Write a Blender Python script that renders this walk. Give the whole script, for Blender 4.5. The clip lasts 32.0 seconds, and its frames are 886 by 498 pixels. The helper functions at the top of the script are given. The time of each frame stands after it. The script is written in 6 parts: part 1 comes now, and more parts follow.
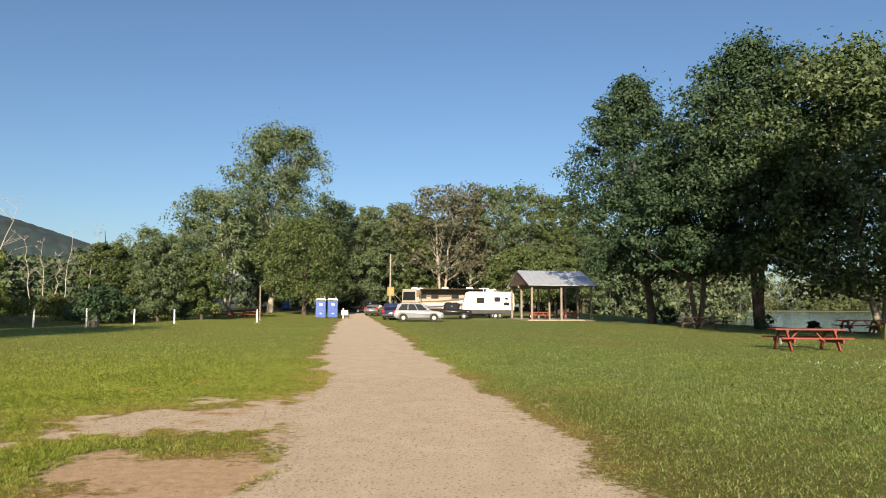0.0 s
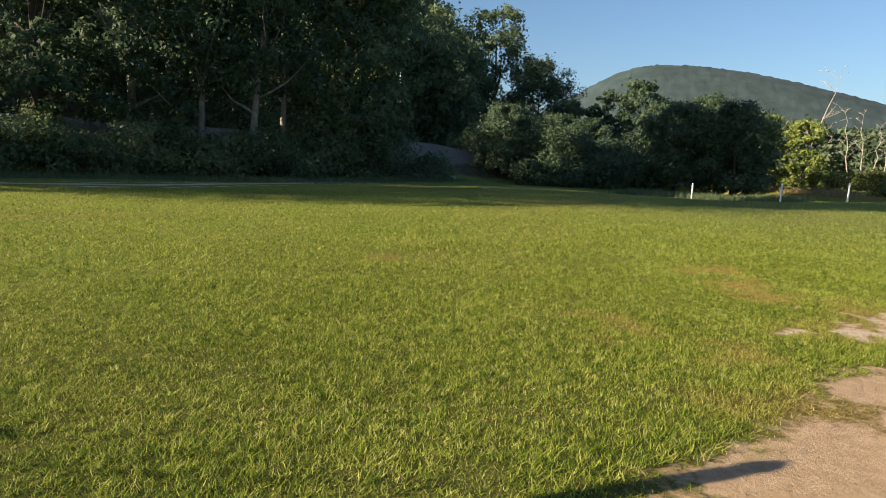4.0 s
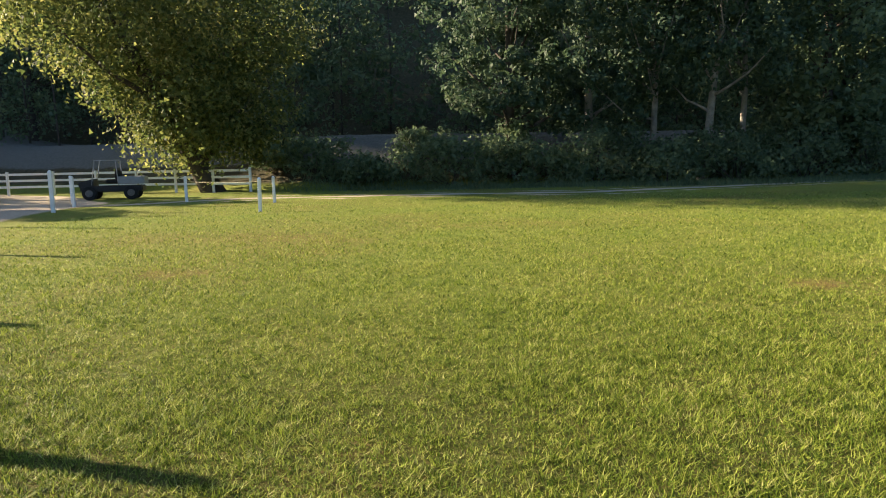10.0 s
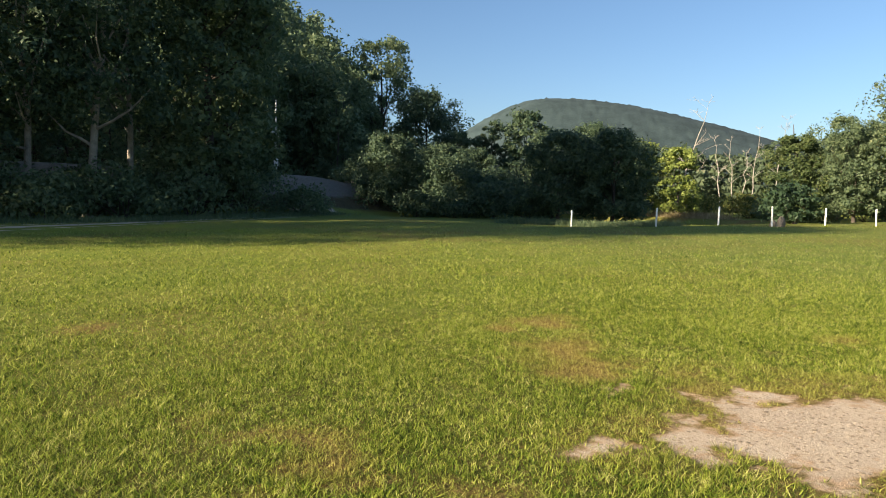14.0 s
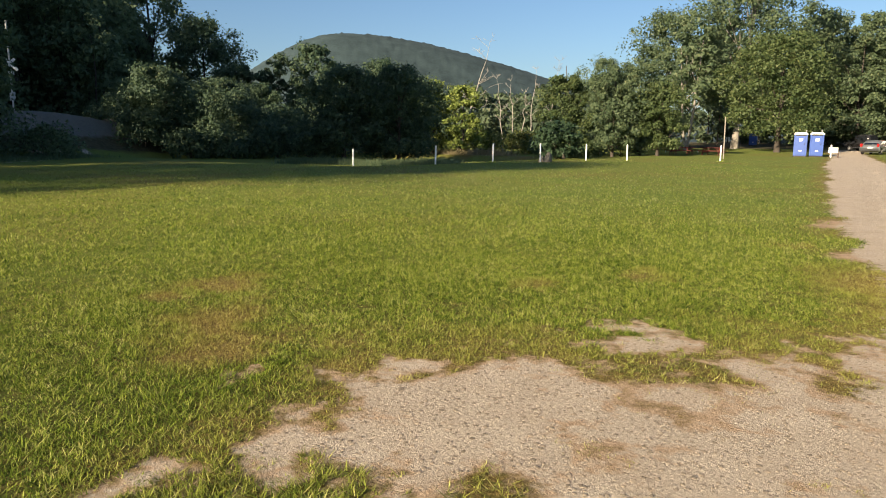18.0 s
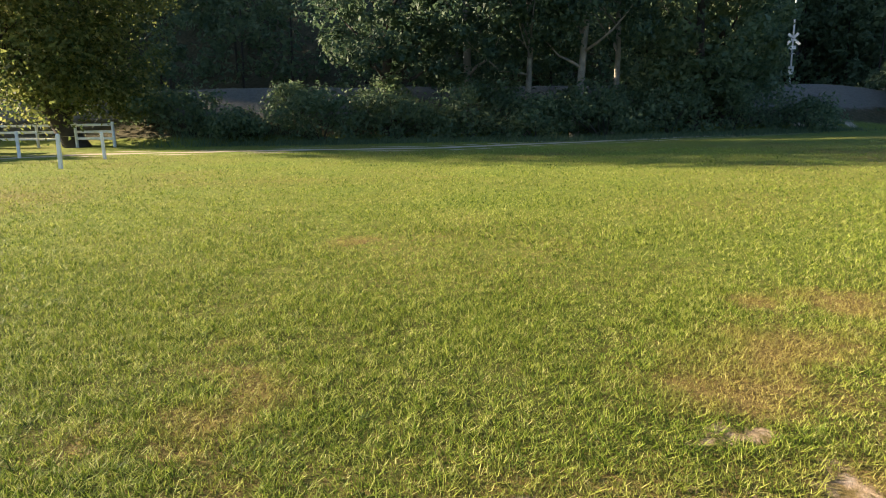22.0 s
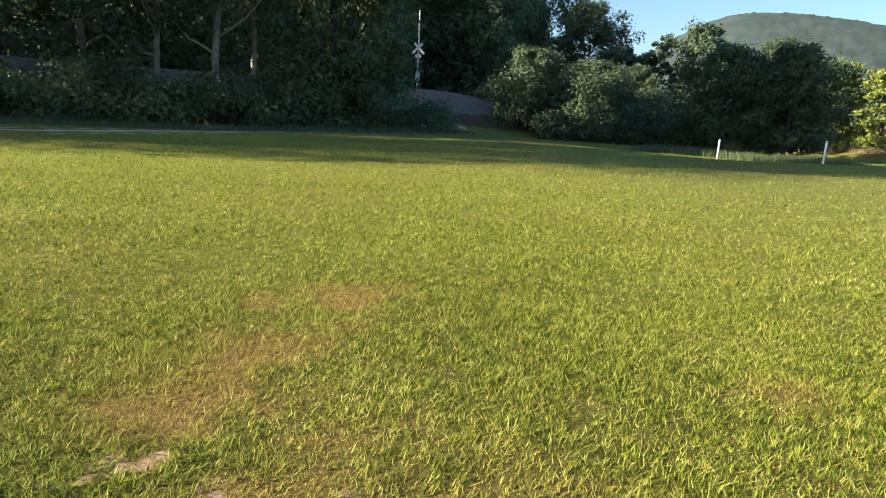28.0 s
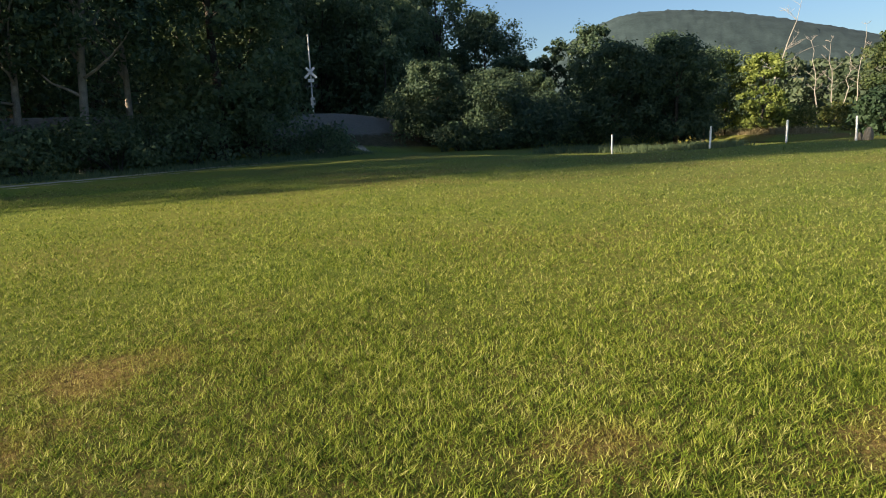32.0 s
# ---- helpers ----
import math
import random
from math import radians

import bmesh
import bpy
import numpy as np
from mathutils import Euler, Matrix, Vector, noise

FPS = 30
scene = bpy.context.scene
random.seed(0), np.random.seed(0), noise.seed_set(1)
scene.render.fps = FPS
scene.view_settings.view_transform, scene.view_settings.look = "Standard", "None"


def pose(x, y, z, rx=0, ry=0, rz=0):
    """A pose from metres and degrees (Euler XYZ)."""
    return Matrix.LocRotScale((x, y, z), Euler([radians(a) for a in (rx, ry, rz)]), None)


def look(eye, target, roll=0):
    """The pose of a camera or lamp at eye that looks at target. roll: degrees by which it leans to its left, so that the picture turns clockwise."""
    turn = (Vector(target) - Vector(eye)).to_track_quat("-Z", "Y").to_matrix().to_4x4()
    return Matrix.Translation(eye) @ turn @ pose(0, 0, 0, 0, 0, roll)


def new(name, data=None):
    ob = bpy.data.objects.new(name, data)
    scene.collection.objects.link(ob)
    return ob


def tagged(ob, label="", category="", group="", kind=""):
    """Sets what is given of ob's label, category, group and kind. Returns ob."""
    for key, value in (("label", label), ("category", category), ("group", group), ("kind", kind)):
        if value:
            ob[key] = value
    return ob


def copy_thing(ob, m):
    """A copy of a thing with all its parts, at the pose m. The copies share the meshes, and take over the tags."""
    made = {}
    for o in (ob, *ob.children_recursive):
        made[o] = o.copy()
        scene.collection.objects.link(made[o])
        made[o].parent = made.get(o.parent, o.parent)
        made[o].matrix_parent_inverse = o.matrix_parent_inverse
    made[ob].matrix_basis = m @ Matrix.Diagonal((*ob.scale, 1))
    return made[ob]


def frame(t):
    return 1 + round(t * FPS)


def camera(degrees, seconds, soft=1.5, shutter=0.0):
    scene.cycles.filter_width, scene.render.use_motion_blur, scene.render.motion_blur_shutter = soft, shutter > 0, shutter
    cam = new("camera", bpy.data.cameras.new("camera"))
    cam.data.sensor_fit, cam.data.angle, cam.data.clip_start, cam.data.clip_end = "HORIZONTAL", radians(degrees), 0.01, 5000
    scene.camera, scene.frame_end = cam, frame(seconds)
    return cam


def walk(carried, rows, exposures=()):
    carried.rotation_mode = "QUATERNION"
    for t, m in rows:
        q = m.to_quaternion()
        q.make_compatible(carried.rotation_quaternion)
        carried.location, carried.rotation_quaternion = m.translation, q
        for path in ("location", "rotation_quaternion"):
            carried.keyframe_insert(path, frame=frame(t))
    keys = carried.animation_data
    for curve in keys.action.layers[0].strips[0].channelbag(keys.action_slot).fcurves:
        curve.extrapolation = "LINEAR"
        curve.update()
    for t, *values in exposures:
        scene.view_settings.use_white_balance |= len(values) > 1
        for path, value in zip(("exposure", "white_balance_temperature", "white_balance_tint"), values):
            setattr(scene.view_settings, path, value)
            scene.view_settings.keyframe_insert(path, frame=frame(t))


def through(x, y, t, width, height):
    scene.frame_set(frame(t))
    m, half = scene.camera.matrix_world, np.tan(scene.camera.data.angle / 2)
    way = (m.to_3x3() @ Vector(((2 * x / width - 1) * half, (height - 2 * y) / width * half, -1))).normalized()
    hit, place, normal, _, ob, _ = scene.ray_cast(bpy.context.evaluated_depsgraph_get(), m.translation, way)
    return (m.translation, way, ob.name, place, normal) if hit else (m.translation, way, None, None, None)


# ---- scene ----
cam = camera(67.1, 32.0, soft=1.0)
EXPOSURES = [(0, 1.3), (3, 1.3), (5.5, 1.96), (8, 2.05), (9, 2.0), (11, 1.95), (13, 1.95), (14, 1.67), (15, 1.77), (17.5, 1.4), (19, 1.3), (21, 2.05), (23, 2.13), (24.5, 2.17), (27, 2.12), (29, 2.02), (31, 1.44), (32, 1.46)]
PATH = [
    (0, (0.0, 0.0, 1.486), (0.0, 1.993, 1.656), 0.3),
    (0.5, (-0.205, 0.213, 1.5), (-0.192, 2.208, 1.641), 1.6),
    (1, (-0.395, 0.317, 1.507), (-0.446, 2.31, 1.661), 0.4),
    (1.5, (-0.318, 0.72, 1.507), (-0.251, 2.711, 1.683), 0.4),
    (2, (-0.439, 0.939, 1.512), (-0.381, 2.932, 1.67), 0.8),
    (3, (-0.529, 1.392, 1.56), (-1.59, 3.086, 1.618), -1.6),
    (3.5, (-0.626, 1.359, 1.483), (-2.17, 2.624, 1.358), 1.4),
    (5.5, (-0.632, 1.144, 1.472), (-2.604, 1.372, 1.227), -2.0),
    (6, (-0.688, 1.35, 1.489), (-2.67, 1.258, 1.239), -1.9),
    (6.5, (-0.878, 1.482, 1.469), (-2.847, 1.278, 1.186), -0.4),
    (7, (-1.096, 1.614, 1.491), (-3.069, 1.357, 1.285), -1.1),
    (7.5, (-1.161, 1.814, 1.481), (-3.098, 1.359, 1.285), 0.9),
    (8, (-1.292, 1.967, 1.479), (-3.184, 1.376, 1.213), -1.4),
    (8.5, (-1.526, 2.027, 1.471), (-3.428, 1.467, 1.207), 1.2),
    (9, (-1.704, 2.116, 1.466), (-3.641, 1.708, 1.184), -1.2),
    (9.5, (-1.791, 2.338, 1.466), (-3.744, 2.006, 1.188), 1.6),
    (10, (-1.932, 2.5, 1.454), (-3.877, 2.111, 1.194), -1.2),
    (10.5, (-2.068, 2.702, 1.433), (-3.996, 2.314, 1.072), 1.6),
    (11, (-2.074, 2.962, 1.495), (-4.056, 3.123, 1.282), -0.3),
    (11.5, (-1.933, 3.106, 1.5), (-3.889, 3.508, 1.389), 3.5),
    (12, (-1.88, 3.218, 1.502), (-3.751, 3.9, 1.317), 3.0),
    (12.5, (-2.028, 3.436, 1.491), (-3.804, 4.32, 1.238), 4.3),
    (13, (-2.042, 3.649, 1.487), (-3.615, 4.83, 1.125), 4.5),
    (13.5, (-2.019, 3.967, 1.494), (-3.73, 4.998, 1.393), 3.4),
    (14, (-2.008, 4.13, 1.468), (-3.627, 5.294, 1.313), 0.9),
    (14.5, (-2.117, 4.353, 1.494), (-3.554, 5.729, 1.289), -0.5),
    (15, (-2.122, 4.588, 1.507), (-3.45, 6.066, 1.285), -0.6),
    (15.5, (-2.132, 4.927, 1.508), (-3.321, 6.528, 1.356), 1.1),
    (17.5, (-1.94, 5.684, 1.477), (-3.088, 7.315, 1.325), 1.8),
    (18, (-1.903, 5.796, 1.477), (-3.102, 7.363, 1.149), 0.5),
    (18.5, (-1.973, 6.03, 1.505), (-3.196, 7.591, 1.246), -0.3),
    (19, (-1.942, 6.275, 1.498), (-3.245, 7.767, 1.22), -1.5),
    (19.5, (-1.947, 6.541, 1.521), (-3.617, 7.584, 1.171), -2.8),
    (20, (-2.099, 6.657, 1.497), (-3.954, 7.33, 1.173), -1.6),
    (20.5, (-2.228, 6.804, 1.509), (-4.178, 7.112, 1.185), -1.9),
    (21, (-2.251, 7.012, 1.484), (-4.229, 6.862, 1.232), -1.0),
    (21.5, (-2.244, 7.159, 1.49), (-4.17, 6.847, 1.051), -3.6),
    (22, (-2.357, 7.291, 1.476), (-4.3, 7.026, 1.079), -1.0),
    (22.5, (-2.535, 7.466, 1.507), (-4.506, 7.263, 1.238), 1.8),
    (23, (-2.537, 7.638, 1.499), (-4.503, 7.356, 1.265), 2.6),
    (23.5, (-2.548, 7.765, 1.508), (-4.499, 7.344, 1.376), 4.3),
    (24, (-2.546, 7.855, 1.489), (-4.514, 7.527, 1.35), 0.1),
    (24.5, (-2.593, 8.019, 1.491), (-4.565, 7.949, 1.164), -0.3),
    (26.5, (-2.353, 8.094, 1.504), (-4.323, 8.193, 1.176), 1.7),
    (27, (-2.501, 8.168, 1.499), (-4.473, 8.32, 1.206), 5.3),
    (27.5, (-2.587, 8.311, 1.499), (-4.463, 8.927, 1.183), 2.5),
    (28, (-2.547, 8.506, 1.505), (-4.374, 9.212, 1.101), 3.0),
    (28.5, (-2.557, 8.722, 1.504), (-4.344, 9.523, 1.101), -1.1),
    (29, (-2.656, 8.91, 1.469), (-4.322, 9.971, 1.15), 1.2),
    (29.5, (-2.785, 9.098, 1.48), (-4.298, 10.372, 1.18), 2.5),
    (30, (-2.795, 9.213, 1.464), (-4.162, 10.649, 1.206), 1.1),
    (30.5, (-2.746, 9.382, 1.47), (-4.053, 10.863, 1.154), -0.0),
    (31, (-2.688, 9.515, 1.477), (-4.032, 10.955, 1.135), -1.6),
    (31.5, (-2.877, 9.694, 1.457), (-4.397, 10.954, 1.135), -0.7),
    (32, (-3.02, 9.814, 1.444), (-4.767, 10.723, 1.093), -2.6),
]
walk(cam, [(t, look(eye, target, roll)) for t, eye, target, roll in PATH], EXPOSURES)

# ---- light ----
SUN_EL, SUN_ROT = radians(19.0), radians(185.5)
world = bpy.data.worlds.new("world")
scene.world = world
world.use_nodes = True
wn = world.node_tree
sky = wn.nodes.new("ShaderNodeTexSky")
sky.sky_type = "NISHITA"
sky.sun_disc = False
sky.sun_elevation, sky.sun_rotation = SUN_EL, SUN_ROT
sky.air_density, sky.dust_density, sky.ozone_density = 1.0, 1.1, 3.8
wn.nodes["Background"].inputs[1].default_value = 0.055
wn.links.new(sky.outputs[0], wn.nodes["Background"].inputs[0])
sun_dir = Vector((math.sin(SUN_ROT) * math.cos(SUN_EL), math.cos(SUN_ROT) * math.cos(SUN_EL), math.sin(SUN_EL)))
sun = new("sun", bpy.data.lights.new("sun", "SUN"))
sun.data.energy, sun.data.angle, sun.data.color = 4.8, radians(0.55), (1.0, 0.82, 0.58)
sun.matrix_world = look(sun_dir * 200, (0, 0, 0))

# ---- materials ----


def mat(name, color, rough=0.8, metal=0.0, var=0.15, scale=8.0, bump=0.0, bump_scale=40.0, island=0.0, second=None, spec=0.3):
    """A plain surface: two scales of noise on its colour, relief, and a random shift for each piece."""
    m = bpy.data.materials.new(name)
    m.use_nodes = True
    n, l = m.node_tree.nodes, m.node_tree.links
    b = n["Principled BSDF"]
    b.inputs["Roughness"].default_value, b.inputs["Metallic"].default_value = rough, metal
    b.inputs["Specular IOR Level"].default_value = spec
    co = n.new("ShaderNodeTexCoord")
    t1, t2 = n.new("ShaderNodeTexNoise"), n.new("ShaderNodeTexNoise")
    t1.inputs["Scale"].default_value, t2.inputs["Scale"].default_value = scale, scale * 9
    t1.inputs["Detail"].default_value = t2.inputs["Detail"].default_value = 4
    for t in (t1, t2):
        l.new(co.outputs["Object"], t.inputs["Vector"])
    mx = n.new("ShaderNodeMix")
    mx.data_type = "RGBA"
    mx.inputs[6].default_value = (*[c * (1 - var) for c in color], 1)
    mx.inputs[7].default_value = (*(second or [min(1, c * (1 + var)) for c in color]), 1)
    add = n.new("ShaderNodeMath")
    add.operation = "MULTIPLY_ADD"
    add.inputs[1].default_value, add.inputs[2].default_value = 0.45, 0.0
    l.new(t2.outputs[0], add.inputs[0])
    add2 = n.new("ShaderNodeMath")
    add2.operation = "MULTIPLY_ADD"
    add2.inputs[1].default_value = 0.55
    l.new(t1.outputs[0], add2.inputs[0])
    l.new(add.outputs[0], add2.inputs[2])
    ramp = n.new("ShaderNodeMapRange")
    ramp.inputs[1].default_value, ramp.inputs[2].default_value = 0.33, 0.67
    l.new(add2.outputs[0], ramp.inputs[0])
    fac = ramp.outputs[0]
    if island:
        g = n.new("ShaderNodeNewGeometry")
        mi = n.new("ShaderNodeMix")
        mi.inputs[0].default_value = island
        l.new(ramp.outputs[0], mi.inputs[2])
        l.new(g.outputs["Random Per Island"], mi.inputs[3])
        fac = mi.outputs[0]
    l.new(fac, mx.inputs[0])
    l.new(mx.outputs[2], b.inputs["Base Color"])
    if bump:
        tb, bp = n.new("ShaderNodeTexNoise"), n.new("ShaderNodeBump")
        tb.inputs["Scale"].default_value, tb.inputs["Detail"].default_value = bump_scale, 5
        l.new(co.outputs["Object"], tb.inputs["Vector"])
        bp.inputs["Strength"].default_value, bp.inputs["Distance"].default_value = bump, 0.02
        l.new(tb.outputs[0], bp.inputs["Height"])
        l.new(bp.outputs[0], b.inputs["Normal"])
    return m


def leaf_mat(name, dark, light, dry=None, through=0.35, patch=0.35):
    """Leaves: colour by leaf and by bough, partly shining through."""
    m = bpy.data.materials.new(name)
    m.use_nodes = True
    n, l = m.node_tree.nodes, m.node_tree.links
    out, b = n["Material Output"], n["Principled BSDF"]
    b.inputs["Roughness"].default_value = 0.62
    b.inputs["Specular IOR Level"].default_value = 0.36
    g, co, t = n.new("ShaderNodeNewGeometry"), n.new("ShaderNodeTexCoord"), n.new("ShaderNodeTexNoise")
    t.inputs["Scale"].default_value, t.inputs["Detail"].default_value = patch, 3
    l.new(co.outputs["Object"], t.inputs["Vector"])
    mi = n.new("ShaderNodeMix")
    mi.inputs[0].default_value = 0.5
    l.new(g.outputs["Random Per Island"], mi.inputs[2])
    l.new(t.outputs[0], mi.inputs[3])
    ramp = n.new("ShaderNodeValToRGB")
    e = ramp.color_ramp.elements
    e[0].position, e[0].color = 0.25, (*dark, 1)
    e[1].position, e[1].color = 0.68, (*light, 1)
    # Palest stop; on some trees it is the colour of sunlit leaves.
    if dry:
        k = e.new(0.8)
        k.color = (*dry, 1)
    l.new(mi.outputs[0], ramp.inputs[0])
    tr, ms = n.new("ShaderNodeBsdfTranslucent"), n.new("ShaderNodeMixShader")
    ms.inputs[0].default_value = through
    l.new(ramp.outputs[0], b.inputs["Base Color"])
    l.new(ramp.outputs[0], tr.inputs["Color"])
    l.new(b.outputs[0], ms.inputs[1])
    l.new(tr.outputs[0], ms.inputs[2])
    l.new(ms.outputs[0], out.inputs["Surface"])
    return m


M_WHITE = mat("white_paint", (0.84, 0.84, 0.83), 0.45, var=0.06, scale=6, bump=0.05)
M_OLDWHITE = mat("weathered_white_paint", (0.62, 0.62, 0.6), 0.7, var=0.2, scale=5, bump=0.2)
M_RED = mat("red_stained_wood", (0.18, 0.045, 0.034), 0.65, var=0.3, scale=4, bump=0.25, bump_scale=25)
M_DARKWOOD = mat("dark_old_wood", (0.09, 0.06, 0.05), 0.8, var=0.3, scale=4, bump=0.25)
M_GREYWOOD = mat("grey_weathered_wood", (0.2, 0.175, 0.15), 0.85, var=0.25, scale=3, bump=0.3)
M_BARK = mat("bark", (0.065, 0.054, 0.045), 0.95, var=0.4, scale=2.5, bump=0.7, bump_scale=12)
M_PALEBARK = mat("pale_bark", (0.27, 0.245, 0.21), 0.9, var=0.4, scale=2.0, bump=0.5, bump_scale=10)
M_DEADWOOD = mat("bleached_dead_wood", (0.3, 0.28, 0.25), 0.9, var=0.3, scale=2.0, bump=0.4, bump_scale=10)
M_BLUE = mat("blue_plastic", (0.045, 0.095, 0.33), 0.45, var=0.12, scale=3)
M_BLACK = mat("black_rubber", (0.02, 0.02, 0.021), 0.8, var=0.3, scale=10)
M_DARK = mat("dark_trim", (0.025, 0.026, 0.03), 0.5, var=0.2, scale=5)
M_GLASS = mat("tinted_window_glass", (0.012, 0.014, 0.017), 0.08, var=0.05, spec=0.2)
M_SILVER = mat("silver_car_paint", (0.36, 0.39, 0.44), 0.3, metal=0.3, var=0.04, scale=2)
M_GREYCAR = mat("grey_car_paint", (0.2, 0.21, 0.22), 0.3, metal=0.4, var=0.05, scale=2)
M_REDCAR = mat("red_car_paint", (0.22, 0.03, 0.04), 0.3, metal=0.2, var=0.06, scale=2)
M_BLUECAR = mat("dark_blue_car_paint", (0.03, 0.045, 0.12), 0.3, metal=0.3, var=0.06, scale=2)
M_BLACKCAR = mat("black_car_paint", (0.02, 0.02, 0.022), 0.25, var=0.1, scale=2)
M_CHROME = mat("bright_metal", (0.7, 0.7, 0.7), 0.3, metal=0.9, var=0.08, scale=8)
M_RIM = mat("grey_wheel_metal", (0.15, 0.15, 0.155), 0.4, metal=0.4, var=0.1)
M_ALLOY = mat("silver_alloy", (0.3, 0.3, 0.3), 0.35, metal=0.5, var=0.08)
M_LAMPRED = mat("red_lens", (0.35, 0.01, 0.01), 0.25, var=0.1)
M_LAMPCLEAR = mat("clear_lens", (0.7, 0.7, 0.68), 0.15, var=0.05)
M_TRAILER = mat("white_trailer_skin", (0.8, 0.8, 0.79), 0.35, var=0.04, scale=1.5)
M_TAN = mat("tan_gelcoat", (0.26, 0.225, 0.19), 0.4, var=0.08, scale=1.5)
M_BROWN = mat("brown_gelcoat", (0.08, 0.055, 0.045), 0.4, var=0.1, scale=1.5)
M_SWOOSH = mat("grey_purple_decal", (0.2, 0.17, 0.24), 0.4, var=0.1)
M_ROOF = mat("galvanised_roof_sheet", (0.42, 0.46, 0.52), 0.42, metal=0.35, var=0.12, scale=1.2)
M_CONC = mat("concrete", (0.26, 0.23, 0.195), 0.9, var=0.2, scale=2, bump=0.2)
M_ORANGE = mat("orange_sign_paint", (0.62, 0.16, 0.05), 0.6, var=0.12, scale=3)
M_YELLOW = mat("yellow_tape", (0.75, 0.5, 0.03), 0.5, var=0.1, scale=10)
M_ROPE = mat("pale_rope", (0.62, 0.55, 0.36), 0.9, var=0.2, scale=60, bump=0.4, bump_scale=300)
M_STONE = mat("boulder_stone", (0.22, 0.19, 0.15), 0.95, var=0.35, scale=2.5, bump=0.8, bump_scale=8)
M_GRAVEL = mat("gravel_stone", (0.27, 0.225, 0.17), 0.95, var=0.3, scale=12, island=0.7, second=(0.44, 0.355, 0.26), spec=0.05)
M_GREYPLASTIC = mat("grey_plastic", (0.3, 0.3, 0.3), 0.6, var=0.1)
L_MAPLE = leaf_mat("maple_leaves", (0.018, 0.041, 0.021), (0.044, 0.08, 0.037), through=0.24)
L_SILVER = leaf_mat("silver_maple_leaves", (0.03, 0.055, 0.02), (0.09, 0.13, 0.05), (0.2, 0.23, 0.14), through=0.3)
# Greyed and raised in colour to imitate haze over the trees.
L_WOOD = leaf_mat("woodland_leaves", (0.066, 0.105, 0.056), (0.145, 0.195, 0.097), (0.21, 0.24, 0.12), through=0.42)
# Pale end raised so that the leaves read as sunlit.
L_LIGHT = leaf_mat("sun_lightened_green_leaves", (0.06, 0.095, 0.03), (0.22, 0.24, 0.068), (0.4, 0.37, 0.13), through=0.55)
L_MID = leaf_mat("blue_green_leaves", (0.042, 0.08, 0.05), (0.1, 0.15, 0.078), (0.15, 0.19, 0.09), through=0.42)
L_OLIVE = leaf_mat("olive_green_leaves", (0.048, 0.082, 0.03), (0.12, 0.158, 0.055), (0.17, 0.19, 0.075), through=0.4)
L_YELLOW = leaf_mat("yellowing_leaves", (0.12, 0.17, 0.04), (0.28, 0.34, 0.085), (0.35, 0.37, 0.1), through=0.4)
L_TAWNY = leaf_mat("tawny_thin_leaves", (0.06, 0.07, 0.042), (0.125, 0.125, 0.08), (0.17, 0.145, 0.1), through=0.3)
# Leaf colour brightened to stand in for light missing in the shaded woods.
L_LIFTED = leaf_mat("lifted_forest_leaves", (0.085, 0.135, 0.072), (0.165, 0.22, 0.108), (0.19, 0.23, 0.115), through=0.45, patch=0.12)
# Far leaves greyed, shore leaves also lightened: haze put into the colours.
L_FAR = leaf_mat("far_forest_leaves", (0.05, 0.08, 0.045), (0.11, 0.15, 0.08), (0.15, 0.16, 0.09), through=0.3, patch=0.08)
L_SHORE = leaf_mat("haze_lightened_shore_leaves", (0.06, 0.09, 0.036), (0.15, 0.18, 0.075), (0.2, 0.19, 0.09), through=0.35, patch=0.08)
M_STRAW = leaf_mat("dry_reeds", (0.2, 0.17, 0.09), (0.38, 0.32, 0.19), through=0.3)
L_YUCCA = leaf_mat("lily_leaves", (0.08, 0.11, 0.03), (0.2, 0.22, 0.06), (0.35, 0.3, 0.12), through=0.35)


